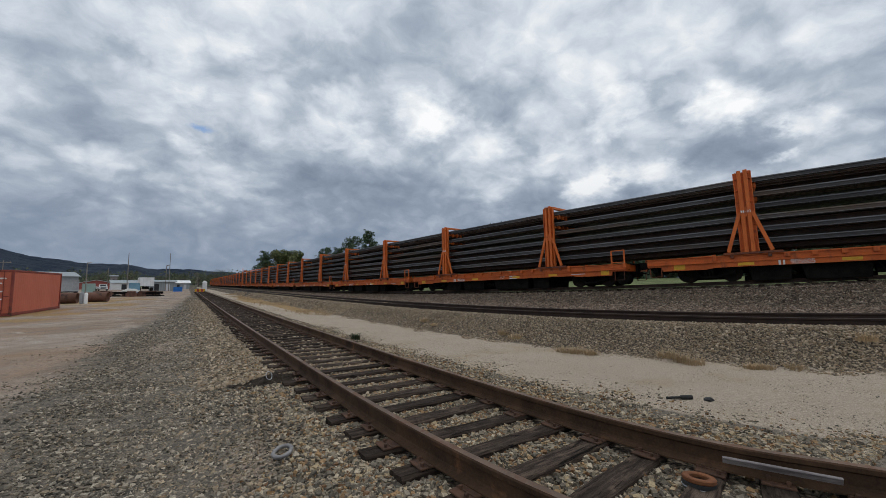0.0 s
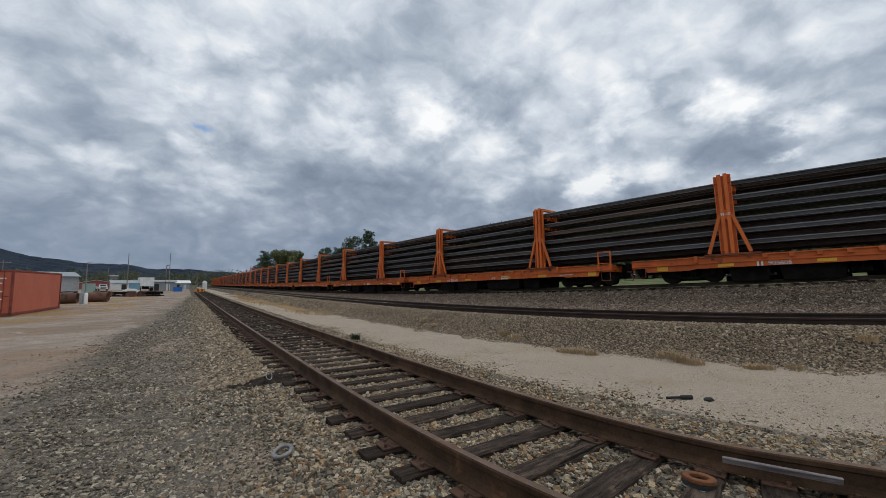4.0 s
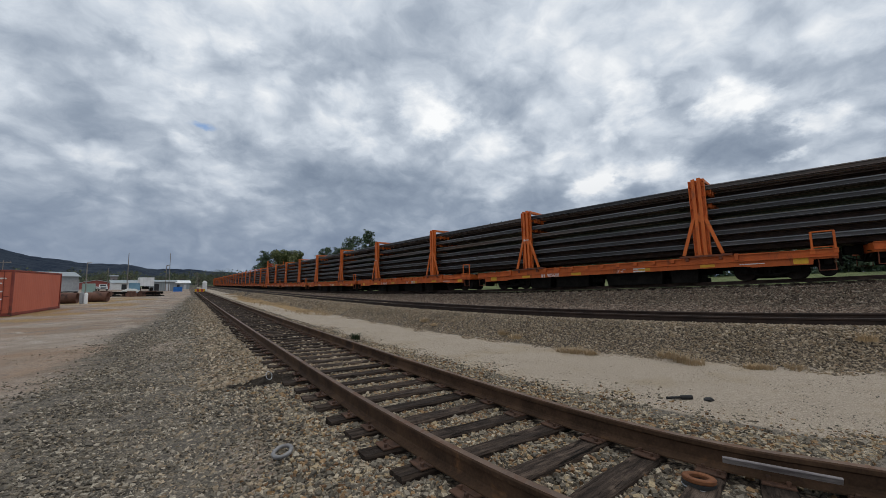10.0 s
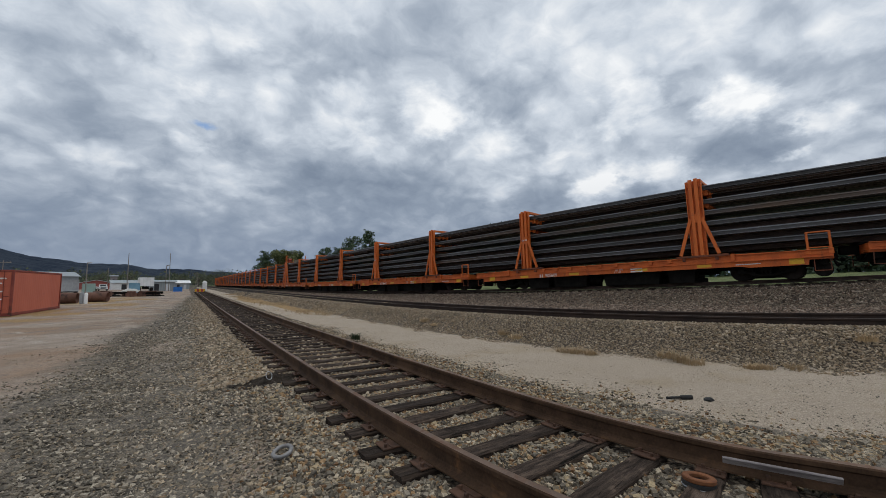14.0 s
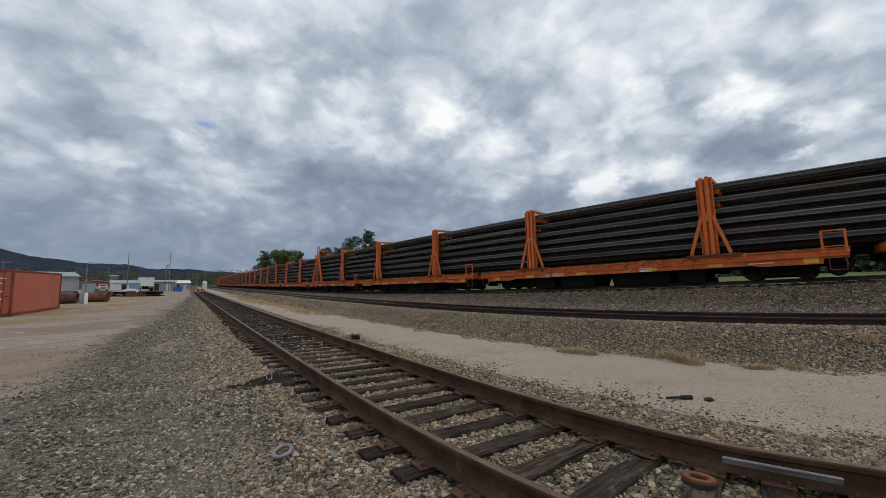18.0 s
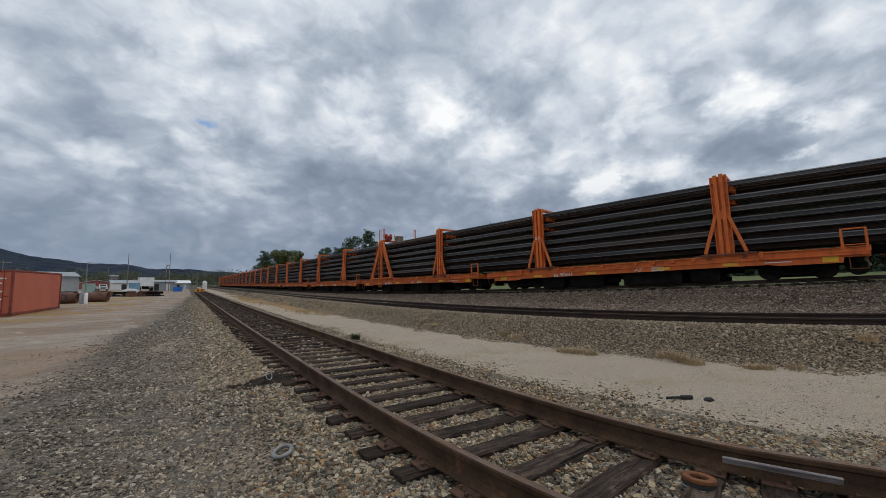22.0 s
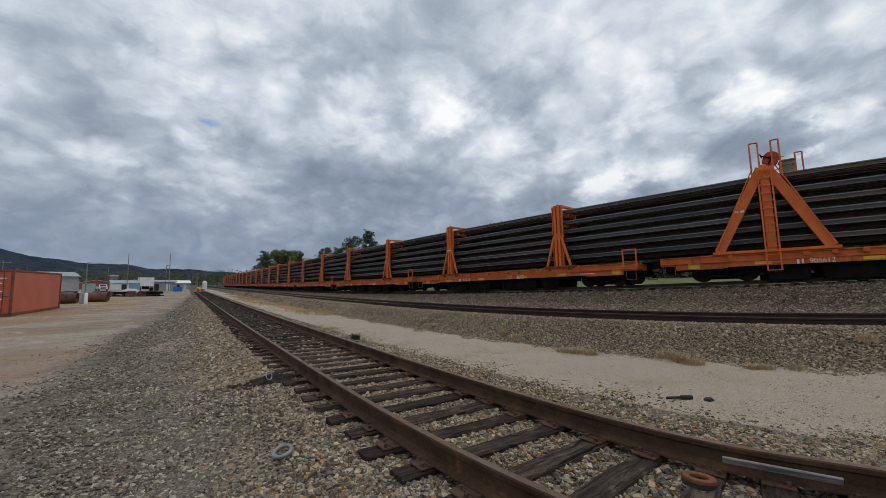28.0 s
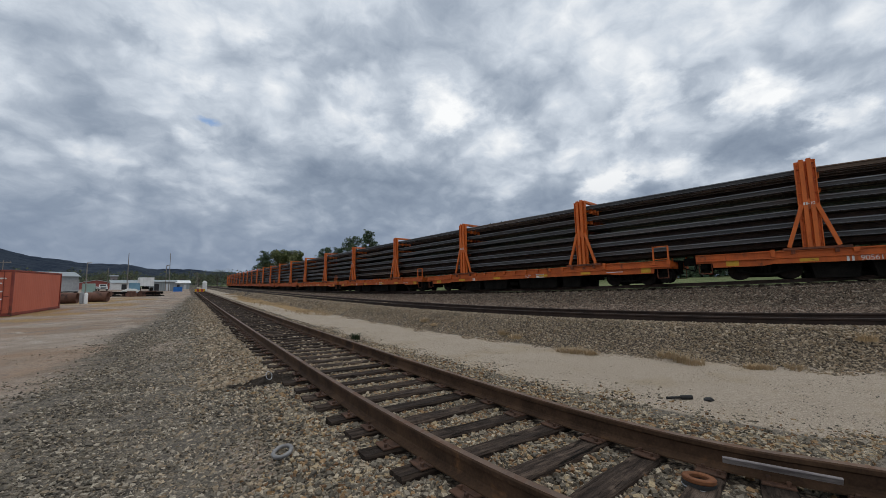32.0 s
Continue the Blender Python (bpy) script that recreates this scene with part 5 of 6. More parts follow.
def pickup_truck(label, x, y, ang):
    ob = tagged(empty("pickup_truck", pose(x, y, float(ground_z(x, y)), 0, 0, ang)), label, "pickup truck")
    bm = bmesh.new()
    box(bm, -0.95, 0.95, 0.0, 5.2, 0.45, 1.02, 0.08)
    box(bm, -0.93, 0.93, 0.05, 1.5, 1.0, 1.16, 0.05)
    part("body", bm, WHITE_PAINT, ob)
    bm = bmesh.new()
    vs = [(-0.88, 1.35, 1.0), (0.88, 1.35, 1.0), (0.88, 3.4, 1.0), (-0.88, 3.4, 1.0), (-0.72, 1.95, 1.78), (0.72, 1.95, 1.78), (0.72, 3.2, 1.78), (-0.72, 3.2, 1.78)]
    q = [bm.verts.new(v) for v in vs]
    for f in ((0, 1, 5, 4), (1, 2, 6, 5), (2, 3, 7, 6), (3, 0, 4, 7), (4, 5, 6, 7)):
        bm.faces.new([q[i] for i in f])
    bmesh.ops.recalc_face_normals(bm, faces=bm.faces)
    part("cab", bm, WHITE_PAINT, ob)
    bm = bmesh.new()
    g = [(-0.72, 1.40, 1.1), (0.72, 1.40, 1.1), (0.62, 1.87, 1.70), (-0.62, 1.87, 1.70)]
    bm.faces.new([bm.verts.new(v) for v in g])
    bmesh.ops.solidify(bm, geom=bm.faces[:], thickness=0.02)
    part("windscreen", bm, GLASS_DARK, ob, "dark windscreen")
    bm = bmesh.new()
    box(bm, -0.55, 0.55, -0.03, 0.03, 0.62, 0.95, 0.02)
    part("grille", bm, BLACK, ob)
    for s in (-1, 1):
        bm = bmesh.new()
        box(bm, s * 0.75 - 0.14, s * 0.75 + 0.14, -0.025, 0.03, 0.72, 0.94, 0.02)
        part("headlight", bm, GREY_STEEL, ob)
        for y in (0.95, 4.2):
            bm = bmesh.new()
            tube(bm, (s * 0.72, y, 0.38), (s * 0.97, y, 0.38), 0.38, 20)
            w = part("wheel", bm, BLACK, ob, "black tyre")
            bm = bmesh.new()
            tube(bm, (s * 0.97, y, 0.38), (s * 0.985, y, 0.38), 0.2, 14)
            part("rim", bm, GREY_STEEL, w)
    bm = bmesh.new()
    box(bm, -0.97, 0.97, -0.10, 0.05, 0.42, 0.60, 0.03)
    part("bumper", bm, GREY_STEEL, ob)
    return ob


pickup_truck("white pickup truck parked on the lot", -19.0, 140.0, 10)
pickup_truck("white pickup truck parked beyond the container", -21.6, 144.0, 25)


def scrap_heap():
    rng = random.Random(5)
    for k in range(26):
        x, y = -6.6 + rng.uniform(-3.8, 3.0), 70 + rng.uniform(-1.5, 4)
        z = float(ground_z(x, y))
        bm = bmesh.new()
        if k % 3 == 0:
            ring(bm, 0.24, 0.44, 0.24, 20, 0.03)
            ob = mesh_object("tyre", bm, BLACK)
            tagged(ob, "old black tyre lying in the scrap", "tyre", "old tyres in the scrap")
            ob.matrix_basis = Matrix.Translation((x, y, z)) @ pose(0, 0, 0, 0, 0, rng.uniform(0, 90))
        elif k % 3 == 1:
            l = rng.uniform(1.2, 2.6)
            for u in (-0.3, 0.3):
                box(bm, -l / 2, l / 2, u - 0.06, u + 0.06, 0, 0.12, 0.01)
            box(bm, -0.06, 0.06, -0.6, 0.6, 0.12, 0.30, 0.01)
            box(bm, -l / 2, l / 2, -0.08, 0.08, 0.30, 0.62, 0.02)
            ob = mesh_object("scrap_frame", bm, UNDER)
            tagged(ob, "dark steel scrap frame lying on the dirt", "scrap metal", "scrap metal on the lot")
            ob.matrix_basis = Matrix.Translation((x, y, z)) @ pose(0, 0, 0, 0, 0, rng.uniform(-40, 40))
        else:
            box(bm, -0.6, 0.6, -0.4, 0.4, 0, 0.5, 0.03)
            box(bm, -0.5, 0.5, -0.3, 0.3, 0.5, 0.75, 0.05)
            ob = mesh_object("machine_part", bm, PIPE_RUST)
            tagged(ob, "rusty machine casing dumped on the lot", "scrap metal", "scrap metal on the lot")
            ob.matrix_basis = Matrix.Translation((x, y, z)) @ pose(0, 0, 0, 0, 0, rng.uniform(0, 90))
    bm = bmesh.new()
    bmesh.ops.create_icosphere(bm, subdivisions=3, radius=1.0)
    for v in bm.verts:
        v.co *= 1 + 0.22 * noise.noise(v.co * 2.2) + 0.1 * noise.noise(v.co * 6)
        v.co = Vector((v.co.x * 1.1, v.co.y * 0.8, max(v.co.z * 0.5, 0) + 0.0))
    ob = mesh_object("tarpaulin", bm, TARP)
    tagged(ob, "dirty white tarpaulin heaped over scrap", "tarpaulin")
    ob.matrix_basis = pose(-6.9, 73.5, float(ground_z(-6.9, 73.5)) + 0.55)


scrap_heap()


def buffer_stop():
    x, y = siding.at(SIDING_END).x, SIDING_END + 0.2
    z = siding.at(SIDING_END).z
    ob = tagged(empty("buffer_stop", pose(x, y, z)), "striped buffer stop at the end of the siding", "buffer stop")
    for k in range(5):
        bm = bmesh.new()
        box(bm, -0.95 + k * 0.38, -0.95 + k * 0.38 + 0.375, 0, 0.4, -0.15, 0.62, 0.02)
        part("block", bm, YELLOW if k % 2 == 0 else REEL_RED, ob, "yellow painted block" if k % 2 == 0 else "red painted block")
    box_ob = tagged(empty("relay_cabinet", pose(x + 0.9, y + 1.6, float(ground_z(x + 0.9, y + 1.6)))), "pale grey trackside relay cabinet behind the buffer stop", "cabinet")
    bm = bmesh.new()
    box(bm, -0.42, 0.42, 0, 0.7, 0.25, 2.05, 0.03)
    part("body", bm, WHITE_PAINT, box_ob)
    bm = bmesh.new()
    vs = [(-0.48, -0.06), (0.48, -0.06), (0.48, 0.76), (-0.48, 0.76)]
    lo = [bm.verts.new((a, b, 2.05)) for a, b in vs]
    hi = [bm.verts.new((a * 0.35, 0.35 + (b - 0.35) * 0.5, 2.45)) for a, b in vs]
    bm.faces.new(hi)
    bm.faces.new(lo[::-1])
    for k in range(4):
        bm.faces.new((lo[k], lo[(k + 1) % 4], hi[(k + 1) % 4], hi[k]))
    part("cap", bm, WHITE_PAINT, box_ob)
    bm = bmesh.new()
    box(bm, -0.35, 0.35, 0.05, 0.65, 0.0, 0.27)
    part("plinth", bm, GREY_STEEL, box_ob)


buffer_stop()


def pole(label, x, y, h, lamp=False, arms=1):
    ob = tagged(empty("utility_pole", pose(x, y, float(ground_z(x, y)) - 0.1)), label, "pole", group="poles along the yard")
    bm = bmesh.new()
    tube(bm, (0, 0, 0), (0, 0, h), 0.10, 10, 0.06)
    part("shaft", bm, POLE_WOOD, ob)
    if lamp:
        bm = bmesh.new()
        tube(bm, (0, 0, h - 0.2), (0.3, 0, h), 0.04, 8)
        box(bm, 0.0, 0.6, -0.16, 0.16, h - 0.04, h + 0.16, 0.05)
        part("lamp_head", bm, GREY_STEEL, ob, "grey lamp head")
    for k in range(arms):
        bm = bmesh.new()
        z = h - 0.5 - k * 0.8
        box(bm, -1.1, 1.1, -0.06, 0.06, z - 0.06, z + 0.06, 0.01)
        for u in (-0.95, -0.5, 0.5, 0.95):
            tube(bm, (u, 0, z + 0.06), (u, 0, z + 0.24), 0.05, 8)
        part("crossarm", bm, POLE_WOOD, ob)
    return ob


pole("tall lamp pole beside the trailers", -14.2, 88.0, 5.4, True, 0)
pole("tall wooden utility pole", -11.0, 110.0, 8.6, False, 0)
pole("short wooden pole by the red building", -19.5, 150.0, 6.5, False, 0)
pole("wooden lamp pole near the grey shed", -4.4, 118.0, 6.4, True, 0)
pole("tall radio mast near the grey shed", -3.8, 120.0, 9.6, False, 0)
pole("tall wooden utility pole behind the container", -30.0, 110.0, 6.6, False, 1)
for k in range(5):
    pole("distant wooden utility pole along the line", 3.0 + 1.2 * k, 190 + 48 * k, 6.8, False, 1)


def shed(name, label, x, y, ang, w, d, h, wall, roof, rise=1.0, doors=3, windows=2, eave=0.4):
    """A gabled metal shed: walls, a two-sided roof, doors and windows."""
    ob = tagged(empty(name, pose(x, y, float(ground_z(x, y)) - 0.1, 0, 0, ang)), label, "building")
    bm = bmesh.new()
    pts = [(0, 0, 0), (w, 0, 0), (w, d, 0), (0, d, 0), (0, 0, h), (w, 0, h), (w, d, h), (0, d, h), (0, d / 2, h + rise), (w, d / 2, h + rise)]
    v = [bm.verts.new(p) for p in pts]
    for f in ((0, 1, 5, 4), (2, 3, 7, 6), (1, 2, 6, 9, 5), (3, 0, 4, 8, 7)):
        bm.faces.new([v[i] for i in f])
    part("wall", bm, wall, ob)
    bm = bmesh.new()
    for a, b in ((-eave, d / 2), (d + eave, d / 2)):
        za = h - rise * eave / (d / 2)
        q = [bm.verts.new(p) for p in ((-eave, a, za + 0.06), (w + eave, a, za + 0.06), (w + eave, b, h + rise + 0.06), (-eave, b, h + rise + 0.06))]
        bm.faces.new(q)
    bmesh.ops.recalc_face_normals(bm, faces=bm.faces)
    bmesh.ops.solidify(bm, geom=bm.faces[:], thickness=0.12)
    part("roof", bm, roof, ob)
    for k in range(doors):
        u = w * (k + 0.6) / (doors + 0.3)
        bm = bmesh.new()
        box(bm, u - w * 0.09, u + w * 0.09, -0.06, 0.03, 0.05, h * 0.78, 0.02)
        part("door", bm, ROOF_WHITE if k % 2 else DARK_GAP, ob)
    for k in range(windows):
        u = d * (k + 0.6) / (windows + 0.2)
        bm = bmesh.new()
        box(bm, w - 0.02, w + 0.05, u - 0.7, u + 0.7, h * 0.35, h * 0.7, 0.02)
        part("window", bm, GLASS_DARK, ob, "dark window")
    return ob


shed("red_warehouse", "long red metal warehouse with a pale roof", -22.6, 190.0, 97, 18.0, 10.2, 2.35, BRICK_RED, ROOF_WHITE, 1.0, 4, 3)
shed("long_warehouse", "long grey warehouse behind the container", -58.0, 128.0, 20, 36.0, 14.0, 3.9, WALL_GREY, WALL_GREY, 1.2, 5, 3)
shed("grey_shed", "grey metal shed with a flat pale roof", -8.1, 128.0, 6, 5.5, 8.0, 2.5, WALL_GREY, WALL_GREY, 0.4, 2, 1)
shed("white_carport", "low building with a white roof", -3.7, 165.0, 5, 4.5, 6.0, 2.2, WALL_GREY, WHITE_PAINT, 0.85, 2, 1)
shed("pale_office", "small pale office building", -21.0, 170.0, 12, 7.0, 6.0, 2.4, WHITE_PAINT, WALL_GREY, 0.8, 1, 1)
shed("block_tower", "narrow tan block tower", -27.0, 215.0, 12, 2.2, 2.4, 5.4, GREY_BOARD, WALL_GREY, 0.3, 1, 1)


# ---------- small things by the siding ----------
def at_ground(x, y, up=0.0):
    return Vector((x, y, float(ground_z(x, y)) + up))


bm = ring(bmesh.new(), 0.060, 0.092, 0.030, 40, 0.006)
washer = tagged(mesh_object("steel_ring", bm, RING_STEEL, None, "", True), "worn grey steel ring lying on the ballast", "steel ring")
washer.matrix_basis = Matrix.Translation(at_ground(0.78, 3.82, 0.03)) @ pose(0, 0, 0, 9, -14, 0)
flange_ring = tagged(empty("pipe_flange", Matrix.Translation(at_ground(3.085, 1.455, 0.016)) @ Matrix.Rotation(radians(6), 4, (-0.42, 0.907, 0))), "rusty steel flange ring lying between two ties", "flange")
part("rusty_ring", ring(bmesh.new(), 0.058, 0.106, 0.03, 40, 0.006, Matrix.Translation((0, 0, 0.045))), RUST_BRIGHT, flange_ring, "orange rusty ring")
part("rubber_ring", ring(bmesh.new(), 0.058, 0.104, 0.045, 40, 0.006), BLACK, flange_ring, "black lower ring")
part("steel_rim", ring(bmesh.new(), 0.09, 0.110, 0.006, 40, 0.001, Matrix.Translation((0, 0, 0.008))), GREY_STEEL, flange_ring, "thin bright rim")

# a grey board leaning on the foot of the right-hand rail
rows = [siding.at(s) for s in (0.46, 1.10)]
d = (rows[1] - rows[0]).normalized()
nx = Vector((d.y, -d.x, 0))
a, b = rows[0] + nx * (0.755 - 0.085) + Vector((0, 0, 0.090)), rows[1] + nx * (0.755 - 0.085) + Vector((0, 0, 0.094))
bm = bmesh.new()
box(bm, -0.011, 0.011, 0, (b - a).length, -0.026, 0.026, 0.004)
board = tagged(mesh_object("board", bm, GREY_BOARD), "weathered grey board leaning against the rail", "board")
board.matrix_basis = Matrix.Translation(a) @ (b - a).to_track_quat("Y", "Z").to_matrix().to_4x4() @ pose(0, 0, 0, 0, -28, 0)

bm = bmesh.new()
tube(bm, (-0.17, 0, 0.02), (0.02, 0.01, 0.025), 0.016, 10)
tube(bm, (0.02, 0.01, 0.025), (0.15, 0.0, 0.03), 0.028, 12)
stick = tagged(mesh_object("rubber_hose_end", bm, BLACK), "short black hose end lying on the pale path", "hose")
stick.matrix_basis = Matrix.Translation(at_ground(5.32, 2.68)) @ pose(0, 0, 0, 0, 0, -35)
bm = bmesh.new()
bmesh.ops.create_icosphere(bm, subdivisions=2, radius=0.05)
for v in bm.verts:
    v.co = Vector((v.co.x * 1.3, v.co.y, abs(v.co.z) * 0.7)) * (1 + 0.5 * noise.noise(v.co * 30))
scrap = tagged(mesh_object("crumpled_scrap", bm, BLACK), "crumpled dark scrap on the pale path", "scrap")
scrap.matrix_basis = Matrix.Translation(at_ground(5.58, 2.46))

bm = bmesh.new()
bmesh.ops.create_grid(bm, x_segments=34, y_segments=26, size=1.0)
for v in bm.verts:
    r = math.hypot(v.co.x, v.co.y)
    k = max(0.0, 1 - r * (1 + 0.25 * noise.noise(v.co * 3)))
    v.co.z = 0.16 * k ** 1.2 + 0.03 * noise.noise(v.co * 9) * (k > 0) - 0.03
    v.co.x *= 0.55
    v.co.y *= 0.42
mound = tagged(mesh_object("cinder_mound", bm, ASH), "low mound of black cinders beside the track", "cinder mound")
mound.matrix_basis = Matrix.Translation(at_ground(1.22, 6.75)) @ pose(0, 0, 0, 0, 0, 20)
bm = bmesh.new()
ring(bm, 0.055, 0.066, 0.012, 24, 0.004, pose(0, 0, 0, 70, 0, 40))
hoop = tagged(mesh_object("wire_hoop", bm, GREY_STEEL), "thin metal hoop standing in the cinders", "hoop")
hoop.matrix_basis = Matrix.Translation(at_ground(1.10, 6.55, 0.13))


def tuft(name, label, cat, x, y, r, h, blades, material, seed):
    """A tuft of thin bent blades."""
    rng = random.Random(seed)
    verts, faces = [], []
    for _ in range(blades):
        a, q = rng.uniform(0, 6.283), r * math.sqrt(rng.random())
        bx, by = q * math.cos(a), q * math.sin(a)
        lean, l = rng.uniform(0.1, 0.8), h * rng.uniform(0.4, 1.1)
        da = a + rng.uniform(-1, 1)
        w = 0.004 + 0.004 * rng.random()
        wx, wy = -math.sin(da) * w, math.cos(da) * w
        for k in range(3):
            f = k / 2
            ox, oy = math.cos(da) * lean * l * f * f, math.sin(da) * lean * l * f * f
            s = 1 - 0.75 * f
            verts += [(bx + ox - wx * s, by + oy - wy * s, l * f * (1 - 0.25 * lean * f)), (bx + ox + wx * s, by + oy + wy * s, l * f * (1 - 0.25 * lean * f))]
        i = len(verts) - 6
        faces += [(i, i + 1, i + 3, i + 2), (i + 2, i + 3, i + 5, i + 4)]
    me = bpy.data.meshes.new(name)
    me.from_pydata(verts, [], faces)
    me.materials.append(material)
    ob = tagged(new(name, me), label, cat, "tufts by the tracks")
    ob.location = at_ground(x, y, -0.005)
    return ob


tuft("weed", "small dark green weed beside the rail", "weed", 4.05, 10.78, 0.11, 0.21, 260, WEED, 1)
rng = random.Random(11)
for x, y in ((7.37, 8.3), (7.35, 7.8), (7.2, 6.1), (7.25, 5.8), (7.33, 5.5), (8.05, 4.25), (7.95, 3.95), (7.9, 3.7), (8.35, 2.95), (8.45, 2.8), (8.76, 2.5), (10.0, 1.85), (7.2, 12.3), (7.1, 11.5)):
    tuft("grass_tuft", "dry straw-coloured grass tuft at the ballast toe", "grass tuft", x, y, rng.uniform(0.12, 0.24), rng.uniform(0.10, 0.19), 190, STRAW, rng.randint(0, 999))
verts, faces = [], []
for _ in range(5200):
    y = rng.uniform(20, 75)
    x = float(loop.across(y)) - 2.9 + rng.gauss(0, 0.6)
    if noise.noise(Vector((x * 0.5, y * 0.16, 0))) < 0.02:
        continue
    z, h, w, a = float(ground_z(x, y)), rng.uniform(0.05, 0.2), 0.02, rng.uniform(0, 3.14)
    i = len(verts)
    verts += [(x - w * math.cos(a), y - w * math.sin(a), z), (x + w * math.cos(a), y + w * math.sin(a), z), (x + rng.uniform(-0.1, 0.1), y + rng.uniform(-0.1, 0.1), z + h)]
    faces.append((i, i + 1, i + 2))
me = bpy.data.meshes.new("dry_grass")
me.from_pydata(verts, [], faces)
me.materials.append(STRAW)
tagged(new("dry_grass", me), "patches of dry yellow grass along the path", "grass", kind="stuff")
# ---------- trees, woods and hills ----------


def leaf_cloud(name, centres, count, size, material, parent, seed, flat=1.0):
    """Many small leaf clumps round the given centres (place, radius)."""
    g = np.random.default_rng(seed)
    c = np.array([q for q, _ in centres])
    r = np.array([q for _, q in centres])
    pick = g.choice(len(c), count, p=r ** 2 / (r ** 2).sum())
    d = g.normal(size=(count, 3))
    d /= np.linalg.norm(d, axis=1)[:, None]
    p = c[pick] + d * (r[pick] * (0.45 + 0.6 * g.random(count)))[:, None] * np.array([1, 1, flat])
    u = g.normal(size=(count, 3))
    u /= np.linalg.norm(u, axis=1)[:, None]
    v = np.cross(u, g.normal(size=(count, 3)))
    v /= np.linalg.norm(v, axis=1)[:, None]
    s = size * (0.6 + 0.9 * g.random(count))[:, None]
    quad = np.stack([p - u * s, p - v * s * 0.6, p + u * s, p + v * s * 0.6], 1).reshape(-1, 3)
    me = bpy.data.meshes.new(name)
    me.from_pydata(quad.tolist(), [], np.arange(count * 4).reshape(-1, 4).tolist())
    me.materials.append(material)
    ob = new(name, me)
    ob.parent = parent
    return ob


def broad_tree(label, x, y, h, spread, seed, leaves=7000, material=LEAF):
    rng = random.Random(seed)
    ob = tagged(empty("tree", pose(x, y, float(ground_z(x, y)) - 0.1)), label, "tree", "trees behind the train")
    bm = bmesh.new()
    tube(bm, (0, 0, 0), (0.2, 0.1, h * 0.45), h * 0.03, 10, h * 0.018)
    tips = []
    for k in range(11):
        a = k * 2.4 + rng.uniform(-0.3, 0.3)
        z0 = h * rng.uniform(0.25, 0.5)
        q = spread * rng.uniform(0.4, 0.8)
        tip = Vector((q * math.cos(a), q * math.sin(a), h * rng.uniform(0.45, 0.88)))
        tube(bm, (0.1, 0.05, z0), tip, h * 0.012, 6, h * 0.004)
        tips.append((tuple(tip), spread * rng.uniform(0.2, 0.4)))
        tips.append((tuple(tip * 0.8 + Vector((rng.uniform(-0.3, 0.3) * spread, rng.uniform(-0.3, 0.3) * spread, h * 0.16))), spread * rng.uniform(0.14, 0.28)))
    tips.append(((0, 0, h * 0.85), spread * 0.42))
    tips.append(((spread * 0.3, 0, h * 0.80), spread * 0.36))
    part("trunk", bm, BARK, ob, "grey-brown trunk and limbs")
    leaf_cloud("crown", tips, leaves, h * 0.0145, material, ob, seed)
    return ob


def pine_tree(label, x, y, h, spread, seed, leaves=13000):
    rng = random.Random(seed)
    ob = tagged(empty("pine_tree", pose(x, y, float(ground_z(x, y)) - 0.1)), label, "tree", "trees behind the train")
    bm = bmesh.new()
    tube(bm, (0, 0, 0), (0, 0, h * 0.98), h * 0.018, 8, h * 0.003)
    clumps = []
    z = h * 0.18
    while z < h * 0.985:
        k = 1 - (z / h - 0.18) / 0.82
        for _ in range(7):
            a, q = rng.uniform(0, 6.283), spread * (0.16 + 0.84 * k ** 0.55) * rng.uniform(0.45, 1.15)
            z1 = z + rng.uniform(-0.5, 0.5)
            tip = Vector((q * math.cos(a), q * math.sin(a), z1 + q * rng.uniform(-0.15, 0.25)))
            tube(bm, (0, 0, z1), tip, 0.06, 5, 0.02)
            for f in (0.35, 0.65, 0.95):
                m = Vector((0, 0, z1)).lerp(tip, f)
                clumps.append((tuple(m + Vector((0, 0, rng.uniform(-0.3, 0.5)))), 0.30 + 0.13 * q))
        z += h * 0.045
    part("trunk", bm, BARK, ob, "dark straight trunk")
    leaf_cloud("crown", clumps, leaves, h * 0.011, LEAF_DARK, ob, seed, 0.8)
    return ob


def away(x_pix_angle, dist):
    a = radians(x_pix_angle)
    return dist * math.sin(a), dist * math.cos(a)


# bearings (degrees east of the far track line) and distances of single trees
for bearing, dist, h, spread, seed in ((9.9, 176, 15.6, 5.2, 2), (11.0, 180, 15.0, 4.6, 9), (12.1, 172, 15.2, 4.6, 3)):
    broad_tree("leafy broad-crowned tree behind the train", *away(bearing, dist), h, spread, seed)
for bearing, dist, h, spread, seed in ((8.5, 175, 14.6, 4.6, 1), (16.2, 150, 14.0, 6.0, 4), (17.9, 152, 14.0, 5.5, 7), (20.0, 150, 18.0, 7.0, 5), (22.3, 155, 20.6, 6.0, 6)):
    pine_tree("tall dark pine behind the train", *away(bearing, dist), h, spread, seed)
broad_tree("leafy tree whose top shows over the train", *away(42.0, 75), 12.4, 3.4, 8, 1800)
for k, (bearing, dist, h) in enumerate(((-0.5, 300, 9), (1.2, 330, 11), (3.2, 310, 12), (4.3, 330, 13), (-2.5, 260, 8), (-5.5, 270, 10), (-8.0, 255, 9))):
    broad_tree("distant leafy tree beyond the yard", *away(bearing, dist), h, h * 0.45, 30 + k, 900, LEAF_FAR)


